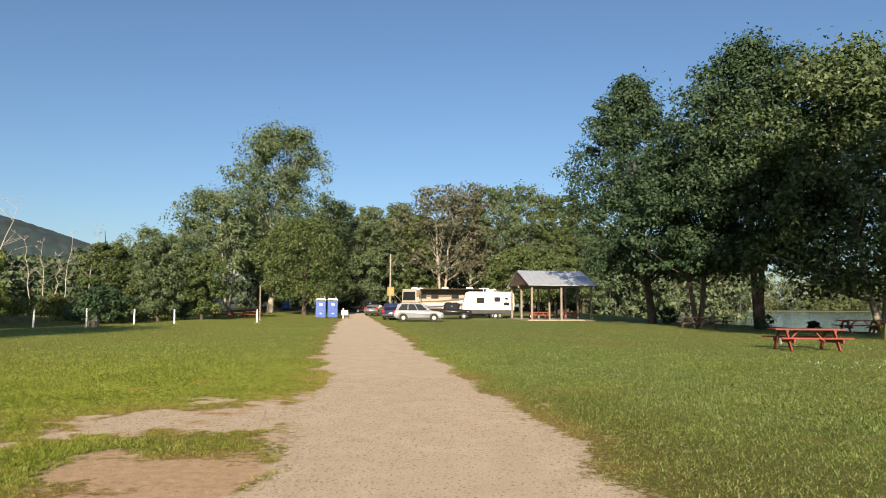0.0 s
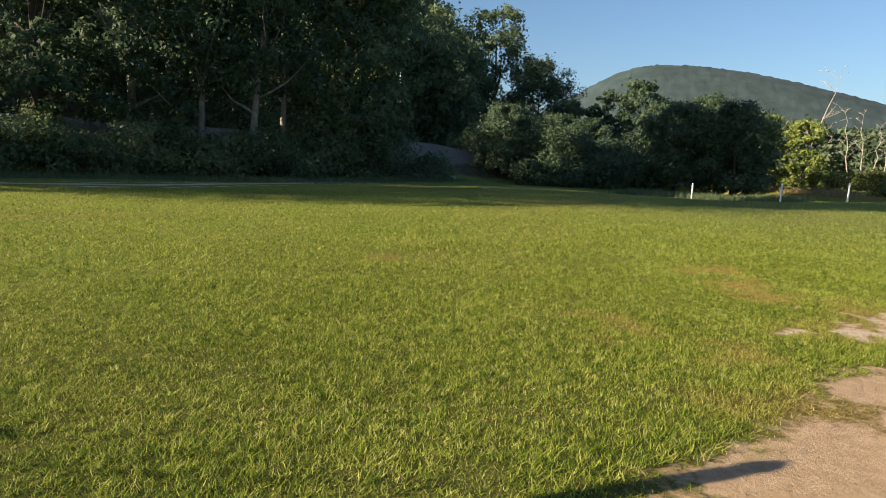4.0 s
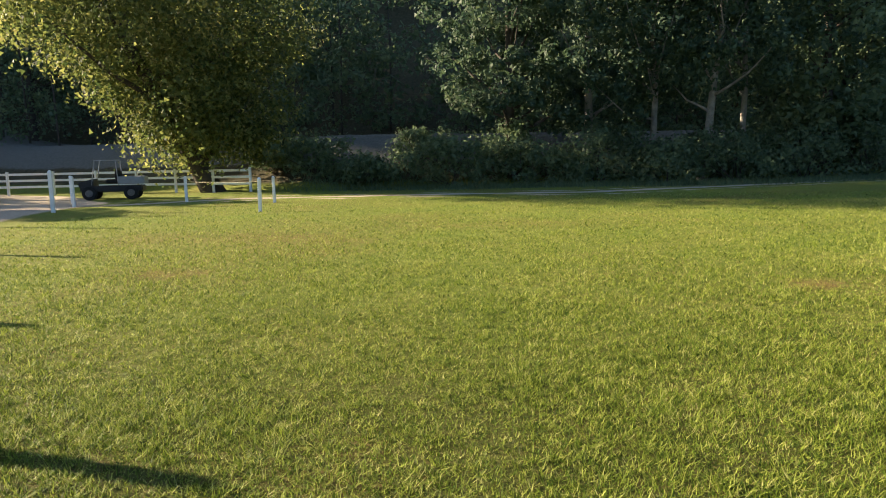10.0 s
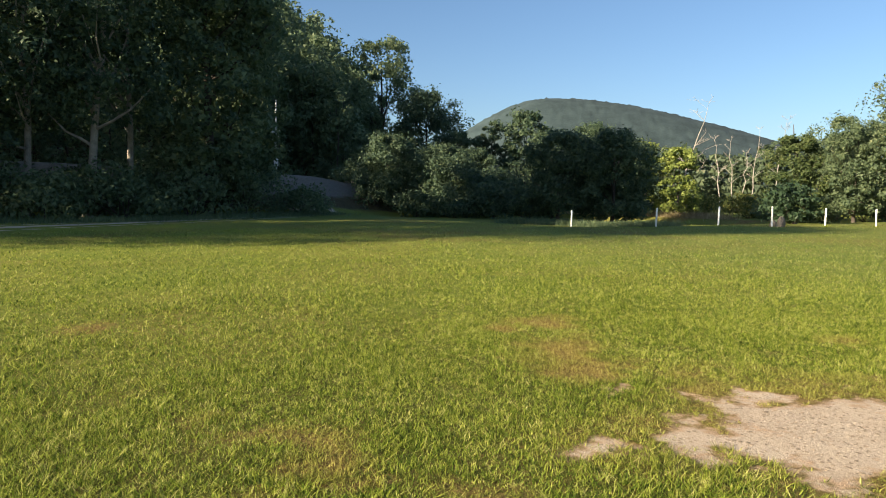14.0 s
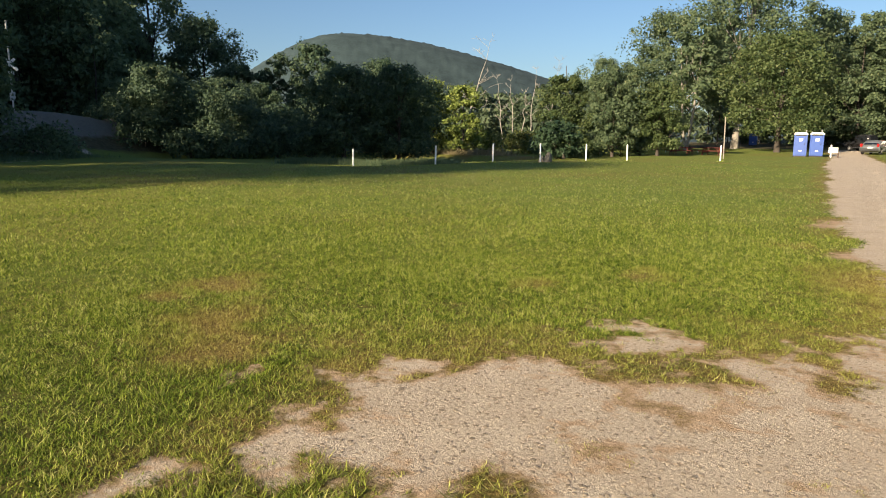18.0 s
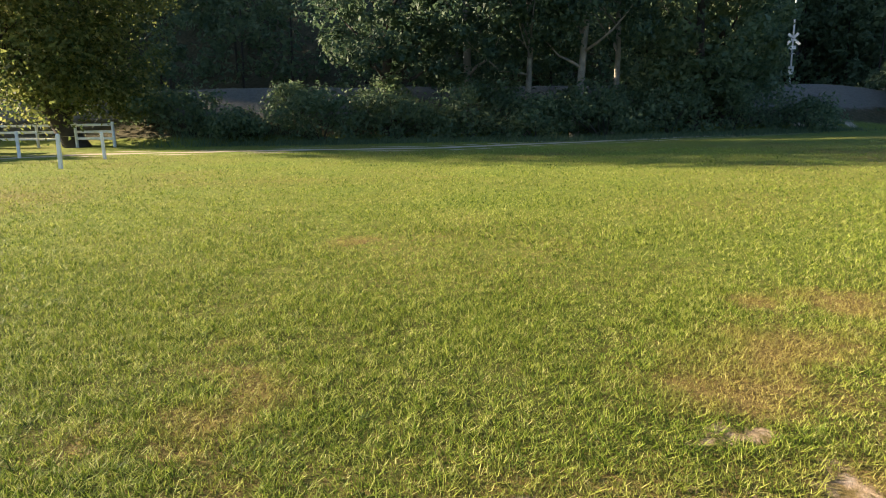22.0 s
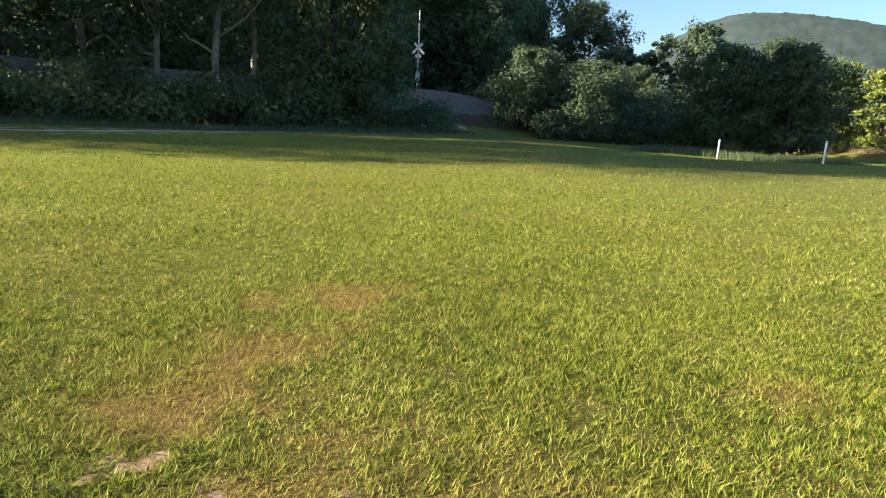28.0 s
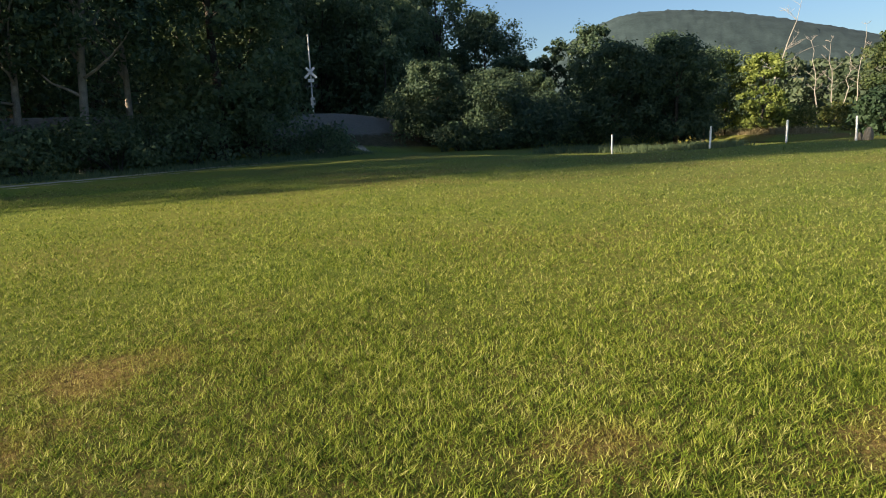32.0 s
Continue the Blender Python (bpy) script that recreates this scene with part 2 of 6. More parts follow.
def ground_mat():
    """Lawn, gravel and bare earth by the masks on the sheet, with fine breakup at their edges."""
    m = bpy.data.materials.new("lawn_gravel_and_earth")
    m.use_nodes = True
    n, l = m.node_tree.nodes, m.node_tree.links
    b = n["Principled BSDF"]
    b.inputs["Roughness"].default_value, b.inputs["Specular IOR Level"].default_value = 0.95, 0.1
    co = n.new("ShaderNodeTexCoord")

    def tex(scale, detail=5, rough=0.6):
        t = n.new("ShaderNodeTexNoise")
        t.inputs["Scale"].default_value, t.inputs["Detail"].default_value, t.inputs["Roughness"].default_value = scale, detail, rough
        l.new(co.outputs["Object"], t.inputs["Vector"])
        return t.outputs[0]

    def ramp(fac, *stops):
        r = n.new("ShaderNodeValToRGB")
        e = r.color_ramp.elements
        while len(e) < len(stops):
            e.new(0.5)
        for k, (p, c) in zip(e, stops):
            k.position, k.color = p, (*c, 1)
        l.new(fac, r.inputs[0])
        return r.outputs[0]

    def mix(fac, a, c):
        x = n.new("ShaderNodeMix")
        x.data_type = "RGBA"
        l.new(fac, x.inputs[0])
        l.new(a, x.inputs[6])
        l.new(c, x.inputs[7])
        return x.outputs[2]

    def mask(name, size, width, soft=0.07):
        a = n.new("ShaderNodeAttribute")
        a.attribute_name = name
        s = n.new("ShaderNodeMath")
        s.operation = "MULTIPLY_ADD"
        s.inputs[1].default_value = width
        l.new(tex(size, 6, 0.7), s.inputs[0])
        l.new(a.outputs["Fac"], s.inputs[2])
        r = n.new("ShaderNodeMapRange")
        r.inputs[1].default_value, r.inputs[2].default_value = 0.5 + width * 0.5 - soft, 0.5 + width * 0.5 + soft
        l.new(s.outputs[0], r.inputs[0])
        return r.outputs[0]

    thatch_shade = ramp(tex(10, 9, 0.85), (0.34, (0.06, 0.076, 0.013)), (0.5, (0.19, 0.212, 0.040)), (0.66, (0.37, 0.355, 0.095)))
    green_tone = ramp(tex(8, 9, 0.85), (0.34, (0.05, 0.078, 0.012)), (0.5, (0.165, 0.215, 0.034)), (0.66, (0.30, 0.33, 0.075)))
    lawn = mix(ramp(tex(0.35, 4), (0.4, (0, 0, 0)), (0.62, (1, 1, 1))), green_tone, thatch_shade)
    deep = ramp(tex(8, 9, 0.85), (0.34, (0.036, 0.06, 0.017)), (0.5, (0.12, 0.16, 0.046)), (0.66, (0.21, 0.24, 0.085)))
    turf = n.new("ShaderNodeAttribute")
    turf.attribute_name = "green_tone"
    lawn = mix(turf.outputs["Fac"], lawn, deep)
    # Dark soil, deepened in colour for the shade between the blades.
    under = ramp(tex(30, 6, 0.8), (0.36, (0.035, 0.038, 0.01)), (0.5, (0.085, 0.088, 0.022)), (0.66, (0.18, 0.165, 0.05)))
    thick = n.new("ShaderNodeAttribute")
    thick.attribute_name = "thatch_shade"
    lawn = mix(thick.outputs["Fac"], lawn, under)
    dry = ramp(tex(22, 7, 0.8), (0.36, (0.075, 0.048, 0.017)), (0.5, (0.19, 0.137, 0.046)), (0.66, (0.34, 0.25, 0.095)))
    lawn = mix(mask("dry", 12.0, 1.5, 0.22), lawn, dry)
    gravel = ramp(tex(38, 7, 0.85), (0.32, (0.2, 0.158, 0.112)), (0.5, (0.5, 0.415, 0.32)), (0.68, (0.71, 0.62, 0.5)))
    gravel2 = ramp(tex(2.2, 5), (0.35, (0.45, 0.355, 0.26)), (0.65, (0.61, 0.52, 0.41)))
    gravel = mix(ramp(tex(0.9, 3), (0.3, (0.1, 0.1, 0.1)), (0.7, (0.65, 0.65, 0.65))), gravel, gravel2)
    earth = ramp(tex(9, 8, 0.8), (0.34, (0.35, 0.238, 0.145)), (0.66, (0.53, 0.39, 0.265)))
    col = mix(mask("earth", 9.0, 1.1, 0.14), lawn, earth)
    col = mix(mask("gravel", 10.0, 1.1, 0.1), col, gravel)
    litter = ramp(tex(3, 6, 0.7), (0.3, (0.04, 0.04, 0.02)), (0.7, (0.12, 0.1, 0.06)))
    col = mix(mask("wood", 0.5, 0.4), col, litter)
    ballast = ramp(tex(6, 6, 0.8), (0.3, (0.1, 0.1, 0.088)), (0.7, (0.21, 0.2, 0.175)))
    col = mix(mask("ballast", 0.8, 0.5), col, ballast)
    l.new(col, b.inputs["Base Color"])
    bp = n.new("ShaderNodeBump")
    bp.inputs["Strength"].default_value, bp.inputs["Distance"].default_value = 0.8, 0.03
    l.new(tex(45, 6, 0.75), bp.inputs["Height"])
    l.new(bp.outputs[0], b.inputs["Normal"])
    return m


def water_mat():
    m = bpy.data.materials.new("still_water")
    m.use_nodes = True
    n, l = m.node_tree.nodes, m.node_tree.links
    b = n["Principled BSDF"]
    b.inputs["Base Color"].default_value = (0.03, 0.04, 0.038, 1)
    b.inputs["Roughness"].default_value, b.inputs["IOR"].default_value = 0.12, 1.33
    co, t, bp = n.new("ShaderNodeTexCoord"), n.new("ShaderNodeTexNoise"), n.new("ShaderNodeBump")
    t.inputs["Scale"].default_value, t.inputs["Detail"].default_value = 1.6, 5
    l.new(co.outputs["Object"], t.inputs["Vector"])
    bp.inputs["Strength"].default_value, bp.inputs["Distance"].default_value = 0.22, 0.03
    l.new(t.outputs[0], bp.inputs["Height"])
    l.new(bp.outputs[0], b.inputs["Normal"])
    return m


M_GROUND, M_WATER = ground_mat(), water_mat()
# Slope colour shifted to blue-grey in place of distance haze.
M_HILL = mat("hazy_far_slope", (0.027, 0.049, 0.054), 0.95, var=0.3, scale=0.05, bump=1.0, bump_scale=0.2, second=(0.045, 0.071, 0.075))

# ---- tools ----


def mesh_of(name, verts, faces, material, smooth=False):
    me = bpy.data.meshes.new(name)
    me.from_pydata([tuple(v) for v in verts], [], [tuple(f) for f in faces])
    me.materials.append(material)
    if smooth:
        me.polygons.foreach_set("use_smooth", [True] * len(me.polygons))
    me.update()
    return me


def raw_mesh(name, verts, loops, per, material):
    """A mesh from arrays: verts n x 3, and faces that all have the same number of corners."""
    me = bpy.data.meshes.new(name)
    verts, loops = np.asarray(verts, np.float32), np.asarray(loops, np.int32).ravel()
    count = len(loops) // per
    me.vertices.add(len(verts))
    me.vertices.foreach_set("co", verts.ravel())
    me.loops.add(len(loops))
    me.loops.foreach_set("vertex_index", loops)
    me.polygons.add(count)
    me.polygons.foreach_set("loop_start", np.arange(count, dtype=np.int32) * per)
    me.materials.append(material)
    me.update(calc_edges=True)
    return me


def child(name, me, parent, label="", m=None):
    ob = new(name, me)
    ob.parent = parent
    if m is not None:
        ob.matrix_basis = m
    if label:
        ob["label"] = label
    return ob


def part(name, bm, material, parent, label="", smooth=False):
    """Links a bmesh as one mesh object under a thing or a part."""
    me = bpy.data.meshes.new(name)
    bm.to_mesh(me)
    bm.free()
    me.materials.append(material)
    if smooth:
        me.polygons.foreach_set("use_smooth", [True] * len(me.polygons))
    return child(name, me, parent, label)


def thing(name, x, y, turn=0.0, label="", category="", group="", z=None, kind=""):
    ob = new(name)
    ob.empty_display_size = 0.2
    ob.matrix_basis = pose(x, y, gz(x, y) if z is None else z, 0, 0, turn)
    return tagged(ob, label, category, group, kind)


def box(sx, sy, sz, x=0, y=0, z=0, bevel=0.01, m=None):
    """A bevelled block; z is its underside."""
    bm = bmesh.new()
    bmesh.ops.create_cube(bm, size=1.0)
    bmesh.ops.scale(bm, vec=(sx, sy, sz), verts=bm.verts)
    if bevel:
        bmesh.ops.bevel(bm, geom=bm.edges[:], offset=min(bevel, 0.4 * min(sx, sy, sz)), segments=2, affect="EDGES")
    bmesh.ops.translate(bm, vec=(0, 0, sz / 2), verts=bm.verts)
    if m is not None:
        bmesh.ops.transform(bm, matrix=m, verts=bm.verts)
    bmesh.ops.translate(bm, vec=(x, y, z), verts=bm.verts)
    return bm


def prism(profile, y0, y1, bevel=0.02, top=0.0, top_from=0.0):
    """A side view (x, z) drawn out across y; above top_from the sides lean in by top at the highest point."""
    bm = bmesh.new()
    a = [bm.verts.new((x, y0, z)) for x, z in profile]
    b = [bm.verts.new((x, y1, z)) for x, z in profile]
    bm.faces.new(a)
    bm.faces.new(b[::-1])
    for i in range(len(a)):
        j = (i + 1) % len(a)
        bm.faces.new((a[j], a[i], b[i], b[j]))
    if bevel:
        bmesh.ops.bevel(bm, geom=bm.edges[:], offset=bevel, segments=2, affect="EDGES")
    if top:
        high = max(z for _, z in profile)
        mid = (y0 + y1) / 2
        for v in bm.verts:
            k = max(0, (v.co.z - top_from) / (high - top_from))
            v.co.y = mid + (v.co.y - mid) * (1 - top * k)
    bmesh.ops.recalc_face_normals(bm, faces=bm.faces)
    return bm


def round_bar(a, b, r0, r1=None, sides=10):
    """A round bar from a to b."""
    bm = bmesh.new()
    a, b = Vector(a), Vector(b)
    bmesh.ops.create_cone(bm, segments=sides, radius1=r0, radius2=r0 if r1 is None else r1, depth=(b - a).length, cap_ends=True)
    bmesh.ops.transform(bm, matrix=Matrix.Translation((a + b) / 2) @ (b - a).to_track_quat("Z", "Y").to_matrix().to_4x4(), verts=bm.verts)
    return bm


def tubes(lines, sides=7):
    """Tapered limbs joined in one mesh: lines of (points, radii)."""
    verts, faces = [], []
    for pts, radii in lines:
        pts = [Vector(p) for p in pts]
        base = len(verts)
        for i, (p, r) in enumerate(zip(pts, radii)):
            d = (pts[min(i + 1, len(pts) - 1)] - pts[max(i - 1, 0)]).normalized()
            u = d.cross(Vector((0.3, 0.9, 0.2))).normalized()
            w = d.cross(u)
            for k in range(sides):
                t = 2 * math.pi * k / sides
                verts.append(p + r * (math.cos(t) * u + math.sin(t) * w))
        for i in range(len(pts) - 1):
            for k in range(sides):
                o, q = base + i * sides, (k + 1) % sides
                faces.append((o + k, o + q, o + sides + q, o + sides + k))
        faces.append(tuple(base + (len(pts) - 1) * sides + k for k in range(sides)))
    return verts, faces


def smooth01(v):
    v = np.clip(v, 0, 1)
    return v * v * (3 - 2 * v)


def ripple(x, y, size, seed=0):
    """A cheap uneven wave in -1..1 for edges of the ground."""
    x, y = x / size + seed * 3.7, y / size - seed * 2.3
    return (np.sin(x * 2.1 + 1.3 * np.sin(y * 1.7 + seed)) + np.sin(y * 2.6 + 1.7 * np.sin(x * 1.3)) + 0.7 * np.sin(x * 5.3 + y * 4.1) + 0.6 * np.sin(x * 8.7 - y * 7.9 + 2)) / 3.3


def grain(x, y, size, seed=0):
    """Smooth random noise in -1..1 with no repeat."""
    x, y = np.asarray(x, float) / size + 31.7 * seed + 5000.3, np.asarray(y, float) / size - 17.9 * seed + 5000.7
    i, j = np.floor(x).astype(np.int64), np.floor(y).astype(np.int64)
    u, v = x - i, y - j
    u, v = u * u * (3 - 2 * u), v * v * (3 - 2 * v)

    def at(a, b):
        h = (a * 374761393 + b * 668265263 + seed * 974711) & 0xFFFFFFFF
        h = ((h ^ (h >> 13)) * 1274126177) & 0xFFFFFFFF
        return ((h ^ (h >> 16)) & 0xFFFF) / 32767.5 - 1

    return (at(i, j) * (1 - u) + at(i + 1, j) * u) * (1 - v) + (at(i, j + 1) * (1 - u) + at(i + 1, j + 1) * u) * v


def cloud(x, y, size, seed=0, octaves=4):
    """Uneven patches: grain at several sizes, about -1..1."""
    return sum(grain(x, y, size / 2**k, seed + k) * 0.62**k for k in range(octaves)) / 1.3


# ---- the lie of the land ----
BANK = np.array([-44.0, -12.0]), np.array([-0.356, 0.935]), np.array([-0.935, -0.356])


def bank_side(x, y):
    along = y - BANK[0][1]
    return (x - BANK[0][0]) * BANK[2][0] + np.where(along > 0, along * BANK[2][1], along * 0.22)


def shore(y):
    return 25.2 + 0.0012 * (y - 70) ** 2


def gz(x, y):
    """Height of the ground."""
    x, y = np.asarray(x, float), np.asarray(y, float)
    z = 0.016 * np.clip(y - 76, 0, 120) * smooth01((34 - x) / 20) * smooth01((x + 60) / 20)
    z = z - 0.4 * smooth01((-x - 24) / 9) * smooth01((y - 28) / 8) * smooth01((110 - y) / 30)
    pond = 1 - np.hypot((x + 46) / 19, (y - 58) / 10)
    z = z - 1.1 * smooth01(pond / 0.35)
    z = z - 1.9 * smooth01((x - shore(y)) / 8) * smooth01((y - 14) / 16) * smooth01((392 - y) / 10)
    s = bank_side(x, y)
    rise = 3.3 * smooth01((s + 8) / 8) * smooth01((70 - y) / 25)
    hill = np.clip(s - 14, 0, 66) * 0.5 * smooth01((44 + 0.62 * (-x - 66) - y) / 26)
    # Two hills added to keep low sun off the wood and bank.
    shade_hill = 46 * np.exp(-(((x + 98) / 30) ** 2) - ((y + 70) / 38) ** 2) * smooth01((s - 14) / 26)
    shade_hill = shade_hill + 46 * np.exp(-(((x + 63) / 24) ** 2) - ((y + 102) / 26) ** 2)
    z = z + rise + hill + shade_hill
    z = z + 0.03 * ripple(x, y, 5.0, 2) * smooth01((np.hypot(x, y) - 14) / 20)
    return float(z) if z.ndim == 0 else z


def inside(x, y, poly):
    """Signed distance to the edge of a flat shape: positive inside."""
    far = np.full(np.shape(x), 1e9)
    odd = np.zeros(np.shape(x), bool)
    for (ax, ay), (bx, by) in zip(poly, poly[1:] + poly[:1]):
        dx, dy = bx - ax, by - ay
        k = np.clip(((x - ax) * dx + (y - ay) * dy) / (dx * dx + dy * dy), 0, 1)
        far = np.minimum(far, np.hypot(x - ax - k * dx, y - ay - k * dy))
        odd ^= ((ay > y) != (by > y)) & (x < (bx - ax) * (y - ay) / (by - ay + 1e-12) + ax)
    return np.where(odd, far, -far)


ROAD = [(-2.2, -3), (-1.75, 2), (-1.65, 5.5), (-1.95, 8.5), (-2.35, 13), (-3.4, 19), (-6.1, 37), (-9.2, 59), (-11.2, 76), (-15, 100), (-19, 125),
        (-15.5, 125), (-11.6, 100), (-8.0, 76), (-5.6, 59), (-2.6, 37), (-0.4, 20.3), (0.5, 13), (1.2, 8.7), (1.55, 6.5), (1.9, 2), (2.2, -3)]
DRIVE = [(2.2, -2), (-2.4, -2), (-3.7, -3.4), (-5.6, -6.2), (-7.9, -8.2), (-12, -10.3), (-17, -13.2), (-22, -15.6), (-27, -17), (-33, -24),
         (-40, -40), (-26, -40), (-18, -22), (-8, -14), (2, -11)]
SAND = [(-4.65, 8.8), (-4.5, 9.4), (-4.1, 10.2), (-3.4, 11.0), (-2.2, 11.4), (-1.6, 10), (-1.8, 8.1), (-2.6, 7.95), (-3.4, 7.8), (-4.5, 7.5), (-4.8, 8.0)]
BARE = [(-3.5, 5.8), (-3.4, 6.6), (-2.8, 6.9), (-2.0, 6.8), (-1.4, 6.6), (-1.3, 4.4), (-2.2, 3.7), (-2.8, 4.0), (-3.25, 4.9)]
LANE = [(-25, -16), (-29.5, -12), (-31, -4), (-32, 3), (-36, 9.3), (-41, 16), (-47, 23), (-56, 30)]


def lane_distance(x, y):
    far = np.full(np.shape(x), 1e9)
    for (ax, ay), (bx, by) in zip(LANE, LANE[1:]):
        dx, dy = bx - ax, by - ay
        k = np.clip(((x - ax) * dx + (y - ay) * dy) / (dx * dx + dy * dy), 0, 1)
        far = np.minimum(far, np.hypot(x - ax - k * dx, y - ay - k * dy))
    return far


def masks(x, y):
    """Gravel, bare earth and dry grass, 0 to 1, about 0.5 at their edges."""
    soft = lambda d, w: np.clip(0.5 + d / w, 0, 1)  # noqa: E731
    gravel = np.maximum(soft(inside(x, y, ROAD) + 0.3 * cloud(x, y, 1.2, 91, 5), 0.9), soft(inside(x, y, DRIVE) + 0.2 * ripple(x, y, 1.5, 1), 1.2))
    turf = 0.62 * cloud(x, y, 0.8, 41, 3) + 0.85 * cloud(x, y, 0.26, 45, 3)
    back = y - 9.0 - 0.42 * (x + 4.27)
    sand_in = inside(x, y, SAND)
    gravel = np.maximum(gravel, np.clip(0.5 + 0.85 * (np.minimum(sand_in - 0.2, 0.14 - 0.36 * smooth01(back / 0.45)) + 0.62 * turf), 0, 1))
    lane = lane_distance(x, y)
    gravel = np.maximum(gravel, np.maximum(soft(0.42 - np.abs(lane - 0.1), 0.5), 0.75 * soft(0.28 - np.abs(lane - 1.7), 0.5)) * smooth01((-x - 22) / 4))
    worn = np.clip(0.5 + 0.85 * (np.minimum(sand_in - 0.1, 0.4 - 0.46 * smooth01(back / 0.5)) + 0.62 * turf + 0.06), 0, 1)
    earth = np.clip(0.5 + 0.9 * (np.minimum(inside(x, y, BARE) - 0.05, 0.45) + 0.55 * cloud(x, y, 0.7, 55, 5)), 0, 1)
    earth = np.maximum(earth, worn)
    dry = np.maximum(soft(inside(x, y, SAND) + 0.7, 3.6), soft(inside(x, y, BARE) + 0.4, 2.6)) * (0.84 + 0.3 * cloud(x, y, 0.9, 24))
    dry = np.maximum(dry, soft(inside(x, y, ROAD) + 0.55, 2.4) * (0.84 + 0.34 * cloud(x, y, 1.4, 61)))
    for px, py, r in ((-6.6, 8.8, 0.7), (-5.6, 8.7, 0.9), (-6.8, 9.4, 0.5), (-5.1, 5.6, 0.6), (-6.1, 5.4, 0.35), (-4.3, 5.8, 0.7), (-7.7, 9.8, 0.6), (-5.7, 5.7, 0.5), (-7.6, 8.9, 0.4), (-5.2, 11.7, 0.4), (-4.2, 12.9, 0.6), (-10, -2.9, 0.5), (-4.8, 1.4, 0.35), (-3.5, 16.4, 0.6), (-10, 5.1, 0.4), (-46, 70.5, 4.0), (-55, 69, 4.0), (-38, 68, 3.0)):
        dry = np.maximum(dry, (0.68 + 0.42 * cloud(x, y, 0.6, 71)) * np.exp(-(((x - px) ** 2 + (y - py) ** 2) / (1.3 * r) ** 2)))
    dry = np.maximum(dry, 0.3 + 0.19 * cloud(x, y, 3.4, 81, 5))
    for px, py, r in ((-0.15, 16.6, 0.5), (-0.45, 18.4, 0.5), (1.55, 10.3, 0.14), (1.95, 7.9, 0.14), (-3.6, 19.5, 0.5), (-2.9, 15.8, 0.4), (-3.7, -1.2, 0.22)):
        earth = np.maximum(earth, (0.68 + 0.25 * ripple(x, y, 0.4, 14)) * np.exp(-(((x - px) / r) ** 2 + ((y - py) / (2.2 * r)) ** 2)))
    return gravel, earth, dry


def steps(*spans):
    out = [spans[0][0]]
    for a, b, d in spans:
        out += list(np.linspace(a, b, max(2, int(round((b - a) / d)) + 1))[1:])
    return np.array(out)


XS = steps((-3000, -400, 260), (-400, -110, 12), (-110, -46, 2.0), (-46, -14, 0.7), (-14, -6.4, 0.25), (-6.4, -1.2, 0.055), (-1.2, 3, 0.14), (3, 6, 0.4), (6, 34, 0.9), (34, 90, 4), (90, 400, 20), (400, 3000, 260))
YS = steps((-3000, -300, 270), (-300, -60, 12), (-60, -20, 1.5), (-20, -5, 0.6), (-5, 3.4, 0.25), (3.4, 12, 0.06), (12, 22, 0.25), (22, 50, 0.7), (50, 130, 1.2), (130, 420, 10), (420, 3000, 258))
gx, gy = np.meshgrid(XS, YS)
ground_me = raw_mesh("ground", np.stack([gx, gy, gz(gx, gy)], -1).reshape(-1, 3),
                     (np.arange(len(YS) - 1)[:, None, None] * len(XS) + np.arange(len(XS) - 1)[None, :, None] + np.array([0, 1, len(XS) + 1, len(XS)])).reshape(-1), 4, M_GROUND)
ground_me.polygons.foreach_set("use_smooth", np.ones(len(ground_me.polygons), bool))
grav, earth, dry = masks(gx, gy)
side = bank_side(gx, gy)
bal = smooth01((side + 5.5) / 2.5) * smooth01((11 - side) / 3) * smooth01((66 - gy) / 12)
wood = np.maximum(smooth01((gy - 386) / 10), smooth01((side + 9) / 5) * 0.9)
wood = np.maximum(wood, smooth01((gy - 96) / 12) * smooth01((24 - gx) / 8))
WALKED = (-0.8, 1.0), (-2.5, 9.0)
NEAR = 4.7


def from_walk(x, y):
    """Distance from the straight line that is walked along the road's edge."""
    (ax, ay), (bx, by) = WALKED
    k = np.clip(((x - ax) * (bx - ax) + (y - ay) * (by - ay)) / ((bx - ax) ** 2 + (by - ay) ** 2), 0, 1)
    return np.hypot(x - ax - k * (bx - ax), y - ay - k * (by - ay))


# Weight of the painted blade shade, fading away from the walked line.
thatch_shade = np.minimum(1, NEAR / np.maximum(from_walk(gx, gy), NEAR)) ** 2.4 * 0.88


def green_tone_side(x, y):
    """Where the turf colour turns greener and darker: the lake side of the road and the far end."""
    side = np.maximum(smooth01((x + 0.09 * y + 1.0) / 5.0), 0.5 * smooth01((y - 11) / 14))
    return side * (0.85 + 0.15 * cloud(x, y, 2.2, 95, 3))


for key, values in (("thatch_shade", thatch_shade), ("green_tone", green_tone_side(gx, gy)), ("gravel", grav), ("earth", earth), ("dry", dry), ("ballast", bal), ("wood", wood)):
    ground_me.attributes.new(key, "FLOAT", "POINT").data.foreach_set("value", values.astype(np.float32).ravel())


def ground_masks(x, y):
    """The same masks read off the ground sheet."""
    i = np.clip(np.searchsorted(XS, x) - 1, 0, len(XS) - 2)
    j = np.clip(np.searchsorted(YS, y) - 1, 0, len(YS) - 2)
    u, v = (x - XS[i]) / (XS[i + 1] - XS[i]), (y - YS[j]) / (YS[j + 1] - YS[j])
    return [(a[j, i] * (1 - u) + a[j, i + 1] * u) * (1 - v) + (a[j + 1, i] * (1 - u) + a[j + 1, i + 1] * u) * v for a in (grav, earth, dry)]


tagged(new("ground", ground_me), "mown lawn with gravel road and worn bare patches", "lawn", kind="structure")

